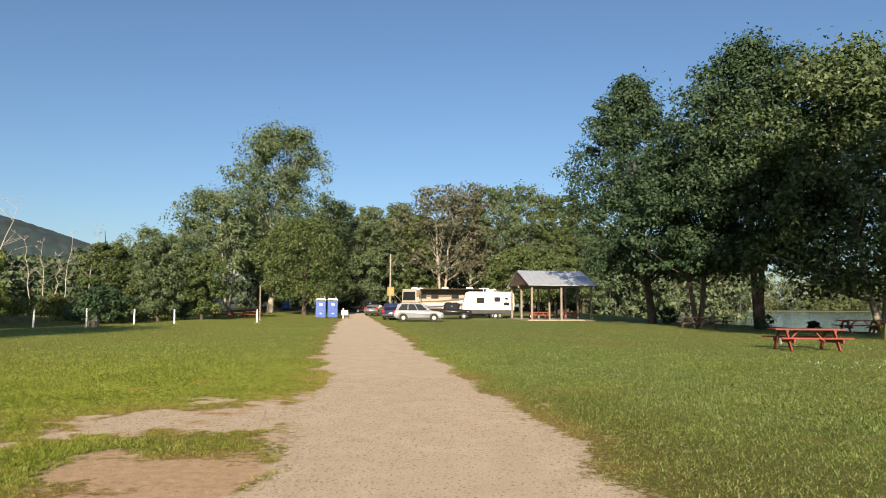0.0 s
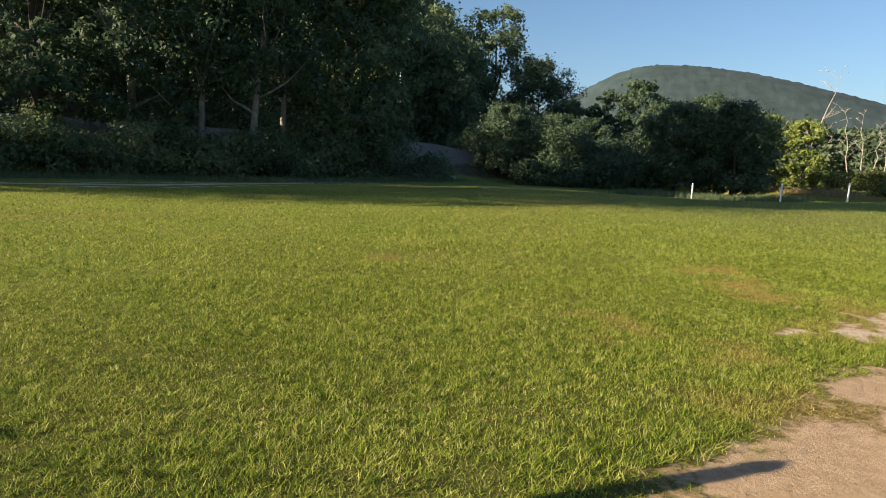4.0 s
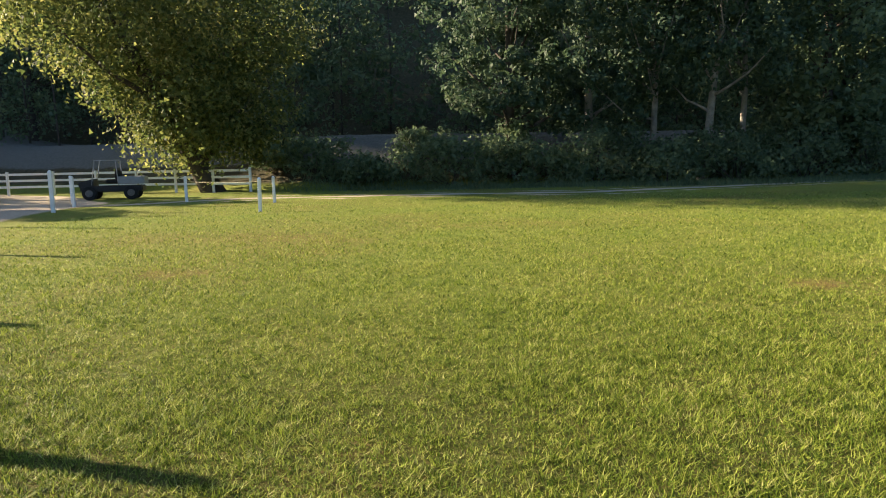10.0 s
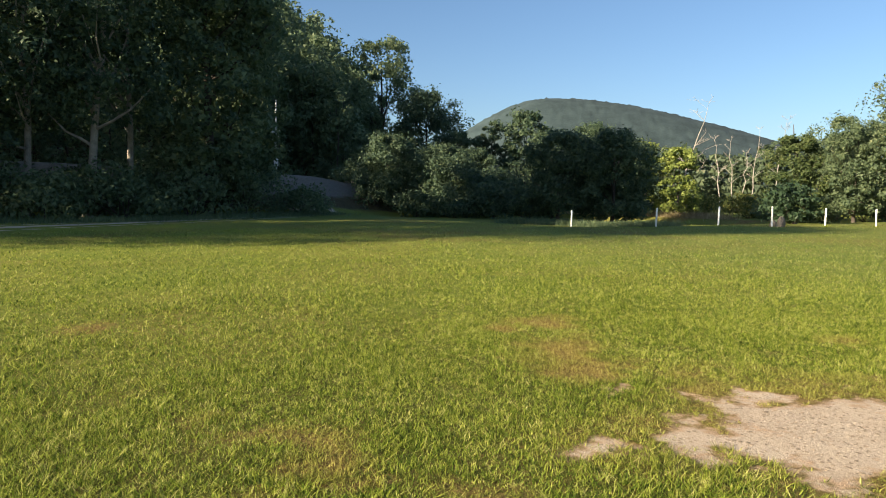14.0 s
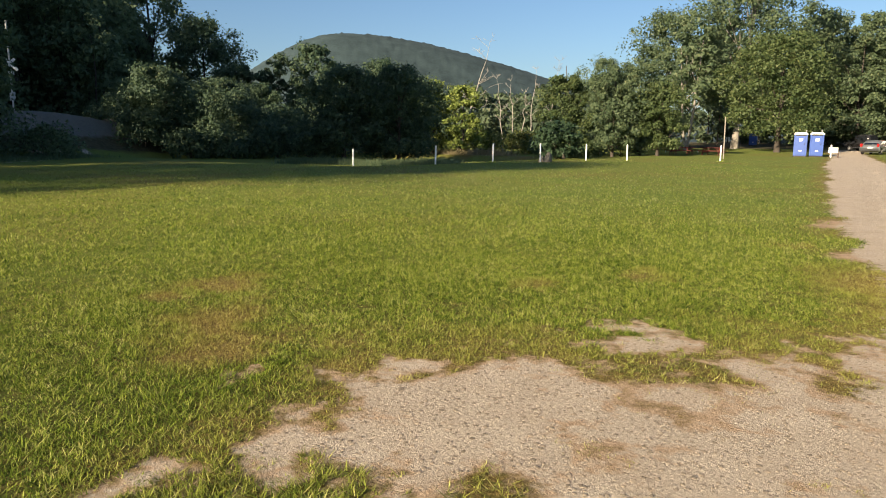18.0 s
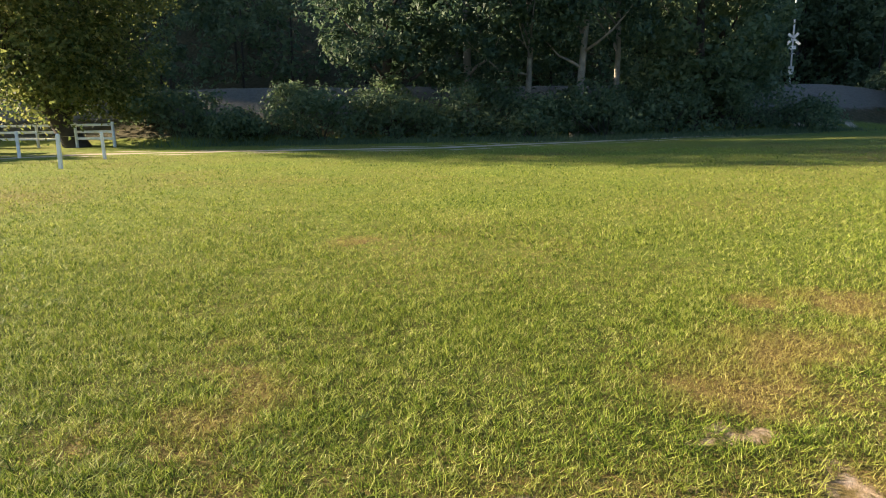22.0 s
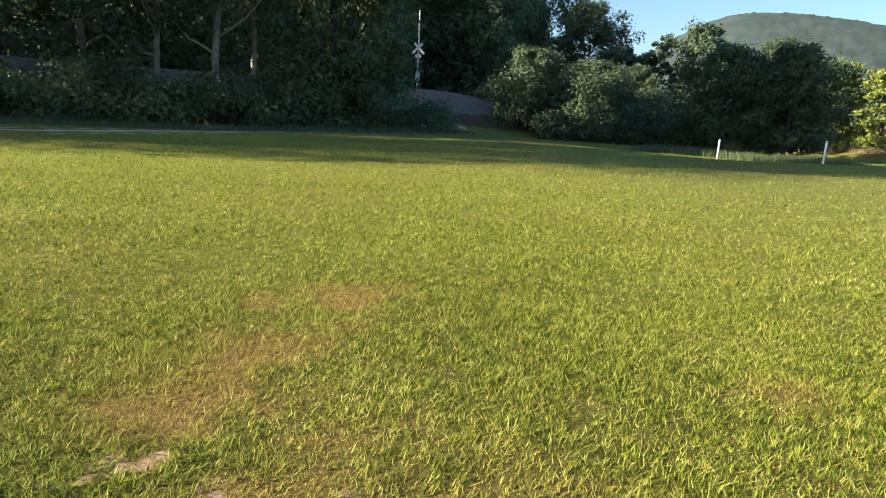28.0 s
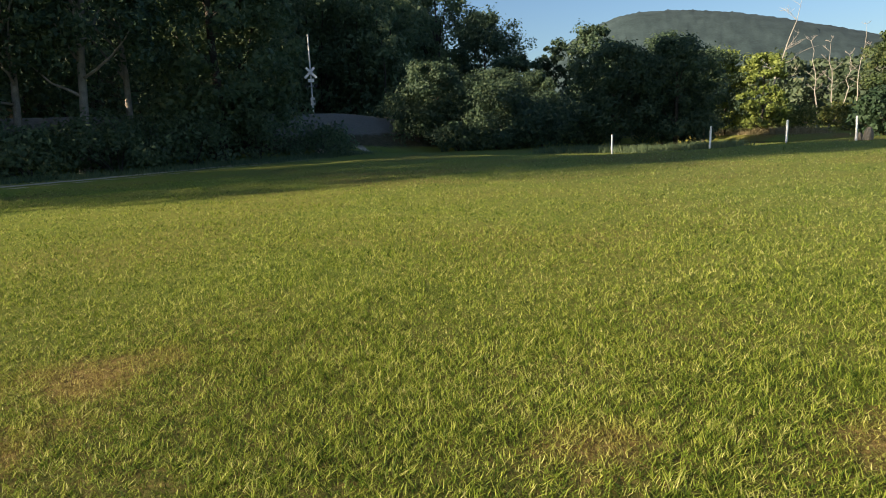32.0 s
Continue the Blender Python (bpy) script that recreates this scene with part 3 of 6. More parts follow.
water = mesh_of("water", [(14, 10, -0.65), (900, 10, -0.65), (900, 394, -0.65), (14, 394, -0.65)], [(0, 1, 2, 3)], M_WATER)
tagged(new("water", water), "still grey-green lake beyond the shade trees", "lake", kind="structure")
pond_ring = [(-46 + 18 * math.cos(a), 58 + 9.4 * math.sin(a), -0.95) for a in np.linspace(0, 2 * math.pi, 48, endpoint=False)]
pond = mesh_of("water", pond_ring, [tuple(range(48))], M_WATER)
tagged(new("water", pond), "dark still pond behind the row of white posts", "pond", kind="structure")


def mountain(name, az, far, half, high, label, seed):
    """A long wooded ridge a good way off: az and half its spread in degrees, high in metres."""
    rng = np.random.default_rng(seed)
    u, v = np.linspace(-1, 1, 260), np.linspace(0, 1, 40)
    U, V = np.meshgrid(u, v)
    crest = high(U) * (1 + 0.0 * U)
    lump = sum(np.sin(U * k * 9 + rng.uniform(0, 6)) * np.sin(V * k * 5 + rng.uniform(0, 6)) / k for k in (2, 4, 7, 11))
    r = far * (0.72 + 0.5 * V)
    a = np.radians(az) + np.radians(half) * U
    z = crest * smooth01(V * 1.15) + 0.9 * lump * V + np.abs(rng.normal(0, 0.8, U.shape)) * np.minimum(1, V * 3)
    pts = np.stack([-r * np.sin(a), r * np.cos(a), z - 1], -1).reshape(-1, 3)
    n = len(u)
    idx = (np.arange(len(v) - 1)[:, None, None] * n + np.arange(n - 1)[None, :, None] + np.array([0, 1, n + 1, n])).reshape(-1)
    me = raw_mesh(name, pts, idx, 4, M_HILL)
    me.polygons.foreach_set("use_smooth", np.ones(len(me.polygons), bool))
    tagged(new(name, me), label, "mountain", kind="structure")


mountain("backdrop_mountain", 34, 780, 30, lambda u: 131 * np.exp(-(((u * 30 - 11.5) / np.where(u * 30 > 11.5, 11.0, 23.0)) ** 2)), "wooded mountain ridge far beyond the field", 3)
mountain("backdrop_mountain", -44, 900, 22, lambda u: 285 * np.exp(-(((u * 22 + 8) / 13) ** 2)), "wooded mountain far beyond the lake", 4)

# ---- trees ----


def leaves(rng, centres, radii, per, size, flat=0.75, feather=0.16):
    """Leaf blades scattered through round boughs: arrays of corners, three a leaf."""
    n = len(centres) * per
    c = np.repeat(centres, per, 0)
    d = rng.normal(size=(n, 3))
    d /= np.linalg.norm(d, axis=1, keepdims=True)
    r = np.repeat(radii, per) * (rng.uniform(0.2, 1.0, n) ** 0.5 + np.abs(rng.normal(0, feather, n)))
    p = c + d * r[:, None] * np.array([1, 1, flat])
    nrm = d * 1.0 + rng.normal(size=(n, 3)) * 0.5 + np.array([0, 0, 0.35])
    nrm /= np.linalg.norm(nrm, axis=1, keepdims=True)
    u = np.cross(nrm, rng.normal(size=(n, 3)))
    u /= np.linalg.norm(u, axis=1, keepdims=True)
    w = np.cross(nrm, u)
    s = size * rng.uniform(0.55, 1.25, n)[:, None]
    droop = nrm * s * rng.uniform(-0.3, 0.05, n)[:, None]
    blade = np.stack([p - u * s * 0.75, p + u * s * 0.5 - w * s * 0.52 + droop, p + u * s * 0.5 + w * s * 0.52 + droop], 1)
    return blade.reshape(-1, 3)


def leaf_mesh(name, corners, material):
    return raw_mesh(name, corners, np.arange(len(corners)), 3, material)


def boughs(rng, high, low, wide, count, shape=1.0, gap=0.0, lean=(0, 0), foot=1.0):
    """Centres and sizes of the boughs of a crown from low to high, with an uneven outline."""
    t = rng.uniform(0, 1, count)
    bulge = np.clip(1 - ((t - 0.36) / 0.66) ** 2, 0.02, 1) ** (0.5 * shape)
    bulge = bulge * (foot + (1 - foot) * smooth01(t / 0.42))
    a = rng.uniform(0, 2 * np.pi, count)
    lobes = 1 + rng.normal(0, 0.09, count) + 0.22 * np.sin(3 * a + rng.uniform(0, 6)) + 0.16 * np.sin(5 * a + 9 * t + rng.uniform(0, 6))
    r = wide / 2 * bulge * lobes * (gap + (1 - gap) * rng.uniform(0.05, 1, count) ** 0.45) * 0.95
    z = low + (high * 1.03 - low) * t
    c = np.stack([r * np.cos(a) + lean[0] * t, r * np.sin(a) + lean[1] * t, z], -1)
    return c, rng.lognormal(-0.05, 0.32, count) * wide * 0.098


def skeleton_of(rng, high, low, wide, trunk, centres, forks=1, limbs=12, lean=(0, 0)):
    """Trunks and limbs that reach into the boughs."""
    lines = []
    for f in range(forks):
        a = 2 * np.pi * f / max(forks, 1) + rng.uniform(0, 1)
        off = 0.0 if forks == 1 else wide * 0.16
        top = high * rng.uniform(0.78, 0.9)
        pts, rad = [], []
        for k in range(8):
            t = k / 7
            bend = off * t**0.7
            pts.append((bend * math.cos(a) + lean[0] * t + rng.normal() * 0.06 * high * 0.06, bend * math.sin(a) + lean[1] * t + rng.normal() * 0.06 * high * 0.06, -0.25 + (top + 0.25) * t))
            rad.append(trunk * (1.35 if k == 0 else 1.0) * (1 - 0.88 * t) / (1 if forks == 1 else 1.25) + 0.012)
        lines.append((pts, rad))
        pick = centres[rng.permutation(len(centres))[: limbs // forks]]
        for c in pick:
            z0 = max(low * 0.75, min(c[2] * rng.uniform(0.5, 0.72), top * 0.9))
            i = z0 / top * 7
            j = min(6, int(i))
            q = np.array(pts[j]) * (1 - i + j) + np.array(pts[j + 1]) * (i - j)
            r0 = rad[j] * 0.42
            mid = (q + c) / 2 + np.array([0, 0, -0.08 * np.linalg.norm(c - q)]) + rng.normal(size=3) * 0.15
            lines.append(([q, (q + mid) / 2 + rng.normal(size=3) * 0.08, mid, (mid + c) / 2 + rng.normal(size=3) * 0.1, c], [r0, r0 * 0.8, r0 * 0.6, r0 * 0.36, 0.015]))
    return tubes(lines)


def tree(name, x, y, high, wide, low, leaf, size, count, per, label, seed, trunk=0.25, bark=None, forks=1, shape=1.0, gap=0.0, lean=(0, 0), limbs=12, group="", z=None, category="tree", feather=0.16, foot=1.0):
    rng = np.random.default_rng(seed)
    t = thing(name, x, y, 0, label, category, group, z)
    c, r = boughs(rng, high, low, wide, count, shape, gap, lean, foot)
    c[:, 2] = np.maximum(c[:, 2], r * 0.5 + 0.1)
    child("trunk", mesh_of("trunk", *skeleton_of(rng, high, low, wide, trunk, c, forks, limbs, lean), bark or M_BARK, True), t)
    child("crown", leaf_mesh("crown", leaves(rng, c, r, per, size, 0.75, feather), leaf), t)
    return t


def bush(x, y, high, wide, leaf, label, seed, size=0.2, count=40, per=70, group=""):
    rng = np.random.default_rng(seed)
    t = thing("bush", x, y, 0, label, "bush", group)
    c, r = boughs(rng, high * 0.86, 0.12 * high, wide, count, 0.7)
    c[:, 2] = np.maximum(c[:, 2], r * 0.4)
    lines = [([(0.06 * k, 0.05 * k, -0.1), tuple(q * 0.5), tuple(q)], [0.035, 0.025, 0.01]) for k, q in enumerate(c[:7])]
    child("stem", mesh_of("stem", *tubes(lines, 5), M_BARK, True), t)
    child("foliage", leaf_mesh("foliage", leaves(rng, c, r * 1.25, per, size, 0.8, 0.34), leaf), t)
    return t


def dead_tree(x, y, high, label, seed, lean=(0, 0), limbs=9, trunk=0.2, group="", spread=0.22, wood=None):
    rng = np.random.default_rng(seed)
    t = thing("dead_tree", x, y, 0, label, "dead tree", group)
    pts = [(lean[0] * (k / 9) ** 1.3 + rng.normal() * 0.13, lean[1] * (k / 9) ** 1.3 + rng.normal() * 0.13, -0.2 + (high + 0.2) * k / 9) for k in range(10)]
    rad = [trunk * (1 - 0.86 * k / 9) for k in range(10)]
    child("trunk", mesh_of("trunk", *tubes([(pts, rad)]), wood or M_DEADWOOD, True), t)
    for k in range(limbs):
        i = int(rng.integers(4, 10))
        a, s = rng.uniform(0, 6.28), high * rng.uniform(0.5, 1) * spread * (1.35 - 0.07 * i)
        q = np.array(pts[i])
        e = q + np.array([s * math.cos(a), s * math.sin(a), s * rng.uniform(0.3, 1.2)])
        m1 = (q + e) / 2 + rng.normal(size=3) * 0.12 * s
        r0 = max(rad[i] * 0.5, 0.022)
        lines = [([q, m1, e], [r0, r0 * 0.7, 0.016])]
        for w in range(4):
            f = rng.uniform(0.35, 0.95)
            base = q + (m1 - q) * f * 2 if f < 0.5 else m1 + (e - m1) * (f * 2 - 1)
            twig = base + np.array([rng.normal() * 0.45, rng.normal() * 0.45, rng.uniform(0.1, 0.6)]) * s * 0.6
            lines.append(([base, (base + twig) / 2 + rng.normal(size=3) * 0.05 * s, twig], [r0 * 0.45, 0.016, 0.009]))
        child("branch", mesh_of("branch", *tubes(lines, 5), wood or M_DEADWOOD, True), t)
    return t


# shade trees beside the lake
SHADE = "lakeside shade trees"
tree("maple_tree", 19.0, 60.5, 21.6, 12.2, 4.3, L_MAPLE, 0.22, 430, 110, "dense dark green egg-shaped maple beside the lake", 11, 0.34, shape=1.75, group=SHADE, feather=0.03, lean=(-2.0, 0))
tree("maple_tree", 18.9, 49.5, 13.0, 8.4, 4.4, L_MAPLE, 0.21, 300, 110, "dense dark green maple with three forked trunks", 12, 0.23, forks=3, shape=1.1, group=SHADE, feather=0.05)
tree("maple_tree", 22.4, 47.5, 19.8, 12.2, 4.4, L_MAPLE, 0.21, 470, 110, "broad dark green maple with a stout forked trunk", 13, 0.3, forks=2, shape=1.4, group=SHADE, feather=0.05)
tree("silver_maple_tree", 28.6, 43.5, 18.2, 15.0, 3.4, L_SILVER, 0.23, 520, 105, "loose silver-leaved maple with pale branches", 14, 0.26, M_PALEBARK, forks=2, shape=0.9, gap=0.0, group=SHADE, limbs=26, feather=0.08, lean=(-1.6, 0))
tree("maple_tree", 33.5, 36.0, 14.5, 11.5, 3.0, L_MAPLE, 0.3, 240, 50, "spreading green maple at the lake edge", 15, 0.35, forks=2, shape=0.8, gap=0.2, group=SHADE, feather=0.05)
# Out-of-view tree added for the shade on the lawn under the maples.
tree("maple_tree", 20.0, 8.0, 22.0, 13.0, 10.5, L_MAPLE, 0.45, 240, 45, "unseen tall tree added to shade the lawn by the lake", 19, 0.45, shape=0.8, group=SHADE, feather=0.05)
bush(19.9, 59.4, 1.5, 1.6, L_MAPLE, "small round clipped dark bush beside a maple", 16, 0.12, 24, 60)
bush(22.2, 46.4, 1.0, 1.3, L_SILVER, "low pale weeds round the foot of a maple", 17, 0.14, 16, 40)

bush(27.6, 50.0, 0.8, 0.9, L_MAPLE, "dark shrub at the water's edge", 150, 0.14, 26, 60)

# wood edge along the railway bank
LEFT = "trees along the wood edge"
tree("oak_tree", -36.8, -17.6, 23.0, 17.4, 2.6, L_LIGHT, 0.18, 680, 165, "tall broad tree with sunlit yellow-green leaves behind the fence", 21, 0.5, shape=0.7, group=LEFT, foot=0.36, lean=(6.5, -7.5), feather=0.22)
tree("sycamore_tree", -43.0, -1.4, 19.0, 8.0, 3.0, L_MID, 0.22, 260, 95, "tall leafy tree at the edge of the wood", 22, 0.32, shape=0.6, gap=0.2, group=LEFT)
tree("sycamore_tree", -44.5, 3.2, 22.0, 9.0, 2.2, L_MID, 0.22, 250, 95, "tall slender leafy tree at the edge of the wood", 23, 0.28, M_PALEBARK, shape=0.6, gap=0.3, group=LEFT)
tree("birch_tree", -43.6, 7.0, 23.0, 8.5, 5.0, L_MID, 0.2, 200, 90, "slender pale-barked tree at the wood edge", 24, 0.2, M_PALEBARK, shape=0.7, gap=0.3, group=LEFT)
tree("birch_tree", -43.2, 9.6, 24.0, 9.5, 5.5, L_MID, 0.2, 210, 90, "slender pale-barked tree with a leaning trunk", 25, 0.24, M_PALEBARK, shape=0.7, gap=0.3, lean=(0.5, 2.0), group=LEFT)
tree("birch_tree", -45.0, 12.2, 22.0, 9.5, 5.0, L_MID, 0.2, 210, 90, "slender pale-barked tree at the wood edge", 26, 0.2, M_PALEBARK, shape=0.7, gap=0.25, group=LEFT)
tree("oak_tree", -47.5, 17.5, 21.0, 11.0, 3.0, L_LIFTED, 0.28, 260, 75, "dark dense tree in the shade of the hill", 27, 0.34, shape=0.6, group=LEFT)
tree("oak_tree", -50.3, 19.6, 15.0, 8.0, 1.5, L_LIFTED, 0.28, 230, 70, "dark dense tree in the shade of the hill", 28, 0.3, shape=0.6, group=LEFT)
# Added tree that blocks low sun from behind the drive.
tree("oak_tree", -62.0, -52.0, 26.0, 14.0, 3.0, L_LIFTED, 0.3, 220, 60, "dark tree added behind the drive to shade the wood", 29, 0.34, shape=0.6, group=LEFT)
# Two trees out of view, added only to throw shade on the drive.
for k, (tx, ty, th) in enumerate(((-22.5, -36, 7.6), (-29, -39, 9.0))):
    tree("tree", tx, ty, th, 8.0, 1.2, L_WOOD, 0.36, 120, 50, "unseen leafy tree added to shade the gravel drive", 35 + k, 0.2, shape=0.7, group=LEFT)
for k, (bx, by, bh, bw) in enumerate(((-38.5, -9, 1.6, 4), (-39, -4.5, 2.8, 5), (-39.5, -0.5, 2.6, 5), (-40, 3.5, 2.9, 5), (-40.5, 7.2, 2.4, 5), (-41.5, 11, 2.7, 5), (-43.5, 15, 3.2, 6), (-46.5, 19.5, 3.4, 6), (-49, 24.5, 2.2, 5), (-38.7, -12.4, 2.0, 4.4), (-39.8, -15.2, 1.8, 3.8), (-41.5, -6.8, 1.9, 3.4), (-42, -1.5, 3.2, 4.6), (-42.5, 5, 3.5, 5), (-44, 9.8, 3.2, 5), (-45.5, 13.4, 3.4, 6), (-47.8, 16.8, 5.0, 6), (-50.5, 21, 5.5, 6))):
    bush(bx, by, bh, bw, L_LIFTED, "dark tangled undergrowth at the foot of the wood", 40 + k, 0.17, 46, 60, group="undergrowth along the wood")

# trees past the crossing, towards the pond
MID = "trees beyond the pond"
for k, (tx, ty, th, tw, lf) in enumerate(((-58.5, 37.5, 5.7, 6.2, L_MID), (-54, 42, 5.3, 6.2, L_MID), (-61, 46, 6.0, 6.6, L_MID), (-66, 55, 6.0, 5.5, L_MID), (-60, 62, 10.0, 8, L_MID))):
    tree("tree", tx, ty, th, tw, 0.8, lf, 0.18, 150, 115, "leafy young tree past the railway crossing", 60 + k, 0.16, shape=0.9, gap=0.25, lean=(0.5 - 0.3 * k, 0.4), group=MID, feather=0.3)
for k, (tx, ty, th, tw, lf) in enumerate(((-43.5, 46.2, 7.2, 6.5, L_MID), (-40.2, 49.5, 7.6, 6.5, L_MID), (-44.5, 52.5, 8.0, 7, L_MID), (-62, 71, 11.0, 8, L_MID), (-52, 66, 8.5, 7, L_MID))):
    tree("tree", tx, ty, th, tw, 1.2, lf, 0.18, 150, 115, "round-crowned dark tree beside the pond", 70 + k, 0.17, shape=0.8, gap=0.1, group=MID, feather=0.24)
for k, (tx, ty, th, tw) in enumerate(((-51.5, 68.5, 8.2, 4.6), (-47.8, 69.5, 7.4, 4.4))):
    tree("tree", tx, ty, th, tw, 0.8, L_YELLOW, 0.26, 90, 60, "small yellowing tree behind the pond", 80 + k, 0.12, shape=0.7, group=MID)
tree("pine_tree", -83.5, 59.5, 15.0, 11.0, 1.5, L_MID, 0.26, 240, 90, "dark pointed tree with a thin leading tip", 84, 0.25, shape=1.0, group=MID, z=gz(-83.5, 59.5))
tree("tree", -76, 59.5, 9.0, 6.5, 1.0, L_MID, 0.26, 130, 90, "dark leafy tree behind the crossing", 85, 0.2, shape=0.7, group=MID)
tree("tree", -74.5, 64.2, 11.6, 4.6, 2.0, L_MID, 0.24, 100, 80, "slim dark leafy tree behind the pond", 88, 0.18, shape=0.8, group=MID)
tree("tree", -72, 68.5, 13.2, 8.0, 2.0, L_MID, 0.34, 140, 55, "tall leafy tree behind the pond", 86, 0.22, shape=0.8, group=MID)
tree("oak_tree", -89, 55.0, 22.0, 13.0, 4.0, L_LIFTED, 0.36, 200, 60, "tall tree at the end of the wooded hill", 87, 0.4, shape=0.8, gap=0.1, group=MID, z=min(gz(-89, 55.0), 6.0), limbs=18)
for k, (bx, by, bh, bw) in enumerate(((-61, 36.5, 2.6, 5), (-56.5, 35.5, 3.4, 5), (-53.5, 38, 2.4, 4.5), (-56, 40.5, 4.6, 5), (-51, 40.5, 3.0, 5), (-49, 43.5, 3.6, 5), (-58, 43, 4.8, 5.5), (-46.5, 45.5, 2.6, 4.5), (-52, 47, 5.0, 6), (-64, 49, 4.8, 6), (-56, 49, 5.0, 6), (-66, 42, 4.6, 6))):
    bush(bx, by, bh, bw, L_MID, "tangled leafy thicket past the railway crossing", 300 + k, 0.2, 52, 60, group="thicket beyond the field")
DEAD = "bare dead trees by the pond"
dead_tree(-53, 76, 13.0, "tall bleached dead tree with bare branches", 90, (3.0, 2), 12, 0.15, DEAD)
for k, (dx, dy, dh, ln) in enumerate(((-52.2, 85, 10.0, -0.8), (-50.8, 85.5, 9.6, -0.5), (-50, 86, 8.0, 0.1), (-49, 86.5, 11.0, 0.3), (-47, 88, 12.0, 0.5), (-46.5, 69.5, 4.6, -1.6))):
    dead_tree(dx, dy, dh, "bleached leaning dead trunk", 91 + k, (ln * 2.2, 0.6), 9, 0.09, DEAD, 0.12)
dead_tree(-58, 116, 14.3, "dark broken snag above the trees", 98, (-1.0, 0), 2, 0.35, DEAD, 0.05, M_BARK)
bush(-26.0, 51.5, 2.9, 3.4, L_MAPLE, "dark rounded bush beside the row of posts", 100, 0.2, 50, 70)
for k, (bx, by, bh, bw) in enumerate(((-37, 72, 3.0, 6), (-44, 77, 2.6, 6), (-33, 68, 2.2, 5), (-52, 80, 2.8, 6), (-31, 75, 4.0, 6))):
    bush(bx, by, bh, bw, L_LIGHT if k % 2 else L_WOOD, "scrubby bush on the far bank of the pond", 101 + k, 0.24, 44, 60, group="scrub behind the pond")

# trees along the far end of the field
FAR = "trees along the far end of the field"
for k, (tx, ty, th, tw, lf) in enumerate(((-32, 64, 7.4, 5.0, L_OLIVE), (-28, 66, 8.2, 5.2, L_WOOD), (-24.6, 68.5, 6.4, 4.8, L_OLIVE), (-35.5, 80, 10.4, 7, L_WOOD), (-42, 92, 9.0, 8, L_WOOD), (-30, 78, 9.5, 7.5, L_WOOD))):
    tree("tree", tx, ty, th, tw, 1.0, lf, 0.17, 150, 110, "leafy young tree at the far end of the field", 110 + k, 0.14, shape=0.65, group=FAR)
tree("tree", -35, 100, 17.5, 11, 2.5, L_WOOD, 0.26, 180, 100, "tall leafy tree at the far end of the field", 118, 0.25, shape=0.7, group=FAR)
tree("cottonwood_tree", -26, 101, 27, 14.0, 6.0, L_WOOD, 0.27, 420, 92, "very tall loose-crowned tree with pale trunk and limbs", 119, 0.42, M_PALEBARK, shape=0.7, gap=0.2, lean=(1.5, 0), group=FAR, limbs=22)
tree("tree", -29.5, 92, 15.0, 8.0, 6.5, L_WOOD, 0.34, 120, 50, "tall tree with a pale bare forked trunk", 120, 0.24, M_PALEBARK, forks=2, shape=0.8, gap=0.3, group=FAR)
tree("tree", -18.2, 88, 12.0, 10.8, 2.4, L_OLIVE, 0.22, 300, 95, "broad round tree behind the portable toilets", 121, 0.3, shape=0.55, group=FAR)
for k, (tx, ty, th, tw, lf) in enumerate(((-14, 118, 17.5, 9, L_WOOD), (-8.5, 121, 18.5, 9, L_WOOD), (-4.2, 116, 15.5, 7.5, L_OLIVE), (9.5, 118, 21, 10, L_WOOD), (15, 120, 21.5, 10, L_WOOD), (20.5, 121, 20, 10, L_OLIVE), (26, 124, 19.5, 10, L_WOOD), (13, 112, 10, 9, L_OLIVE), (19, 113, 9, 8, L_OLIVE), (-20, 122, 19, 9, L_WOOD))):
    tree("tree", tx, ty, th, tw, 2.0, lf, 0.28, 190, 95, "tall leafy tree behind the parked vehicles", 130 + k, 0.24, shape=0.65, group=FAR)
tree("tree", -0.2, 114, 20.5, 13.0, 7.0, L_TAWNY, 0.36, 170, 42, "half-bare tawny tree with many pale limbs", 142, 0.32, M_PALEBARK, forks=3, shape=0.8, gap=0.4, group=FAR, limbs=30)
tree("tree", 4.8, 117, 21.5, 10.0, 6.0, L_TAWNY, 0.36, 150, 45, "tall tawny thin-leaved tree", 143, 0.26, M_PALEBARK, shape=0.8, gap=0.3, group=FAR, limbs=20)


def woods(name, spots, label, leaf, seed, size, count, per):
    """Many trees that nobody could count, as one mesh of foliage and one of trunks."""
    rng = np.random.default_rng(seed)
    corners, lines = [], []
    for x, y, high, wide in spots:
        c, r = boughs(rng, high, high * 0.04, wide, count, 0.7)
        base = np.array([x, y, gz(x, y)])
        corners.append(leaves(rng, c + base, r * 1.35, per, size))
        lines.append(([tuple(base - [0, 0, 0.3]), tuple(base + [rng.normal() * 0.3, rng.normal() * 0.3, high * 0.5]), tuple(base + [0, 0, high * 0.85])], [0.11, 0.08, 0.03]))
    t = tagged(new(name), label, "woods", kind="stuff")
    child("foliage", leaf_mesh("foliage", np.concatenate(corners), leaf), t)
    child("trunks", mesh_of("trunks", *tubes(lines, 5), M_BARK, True), t)


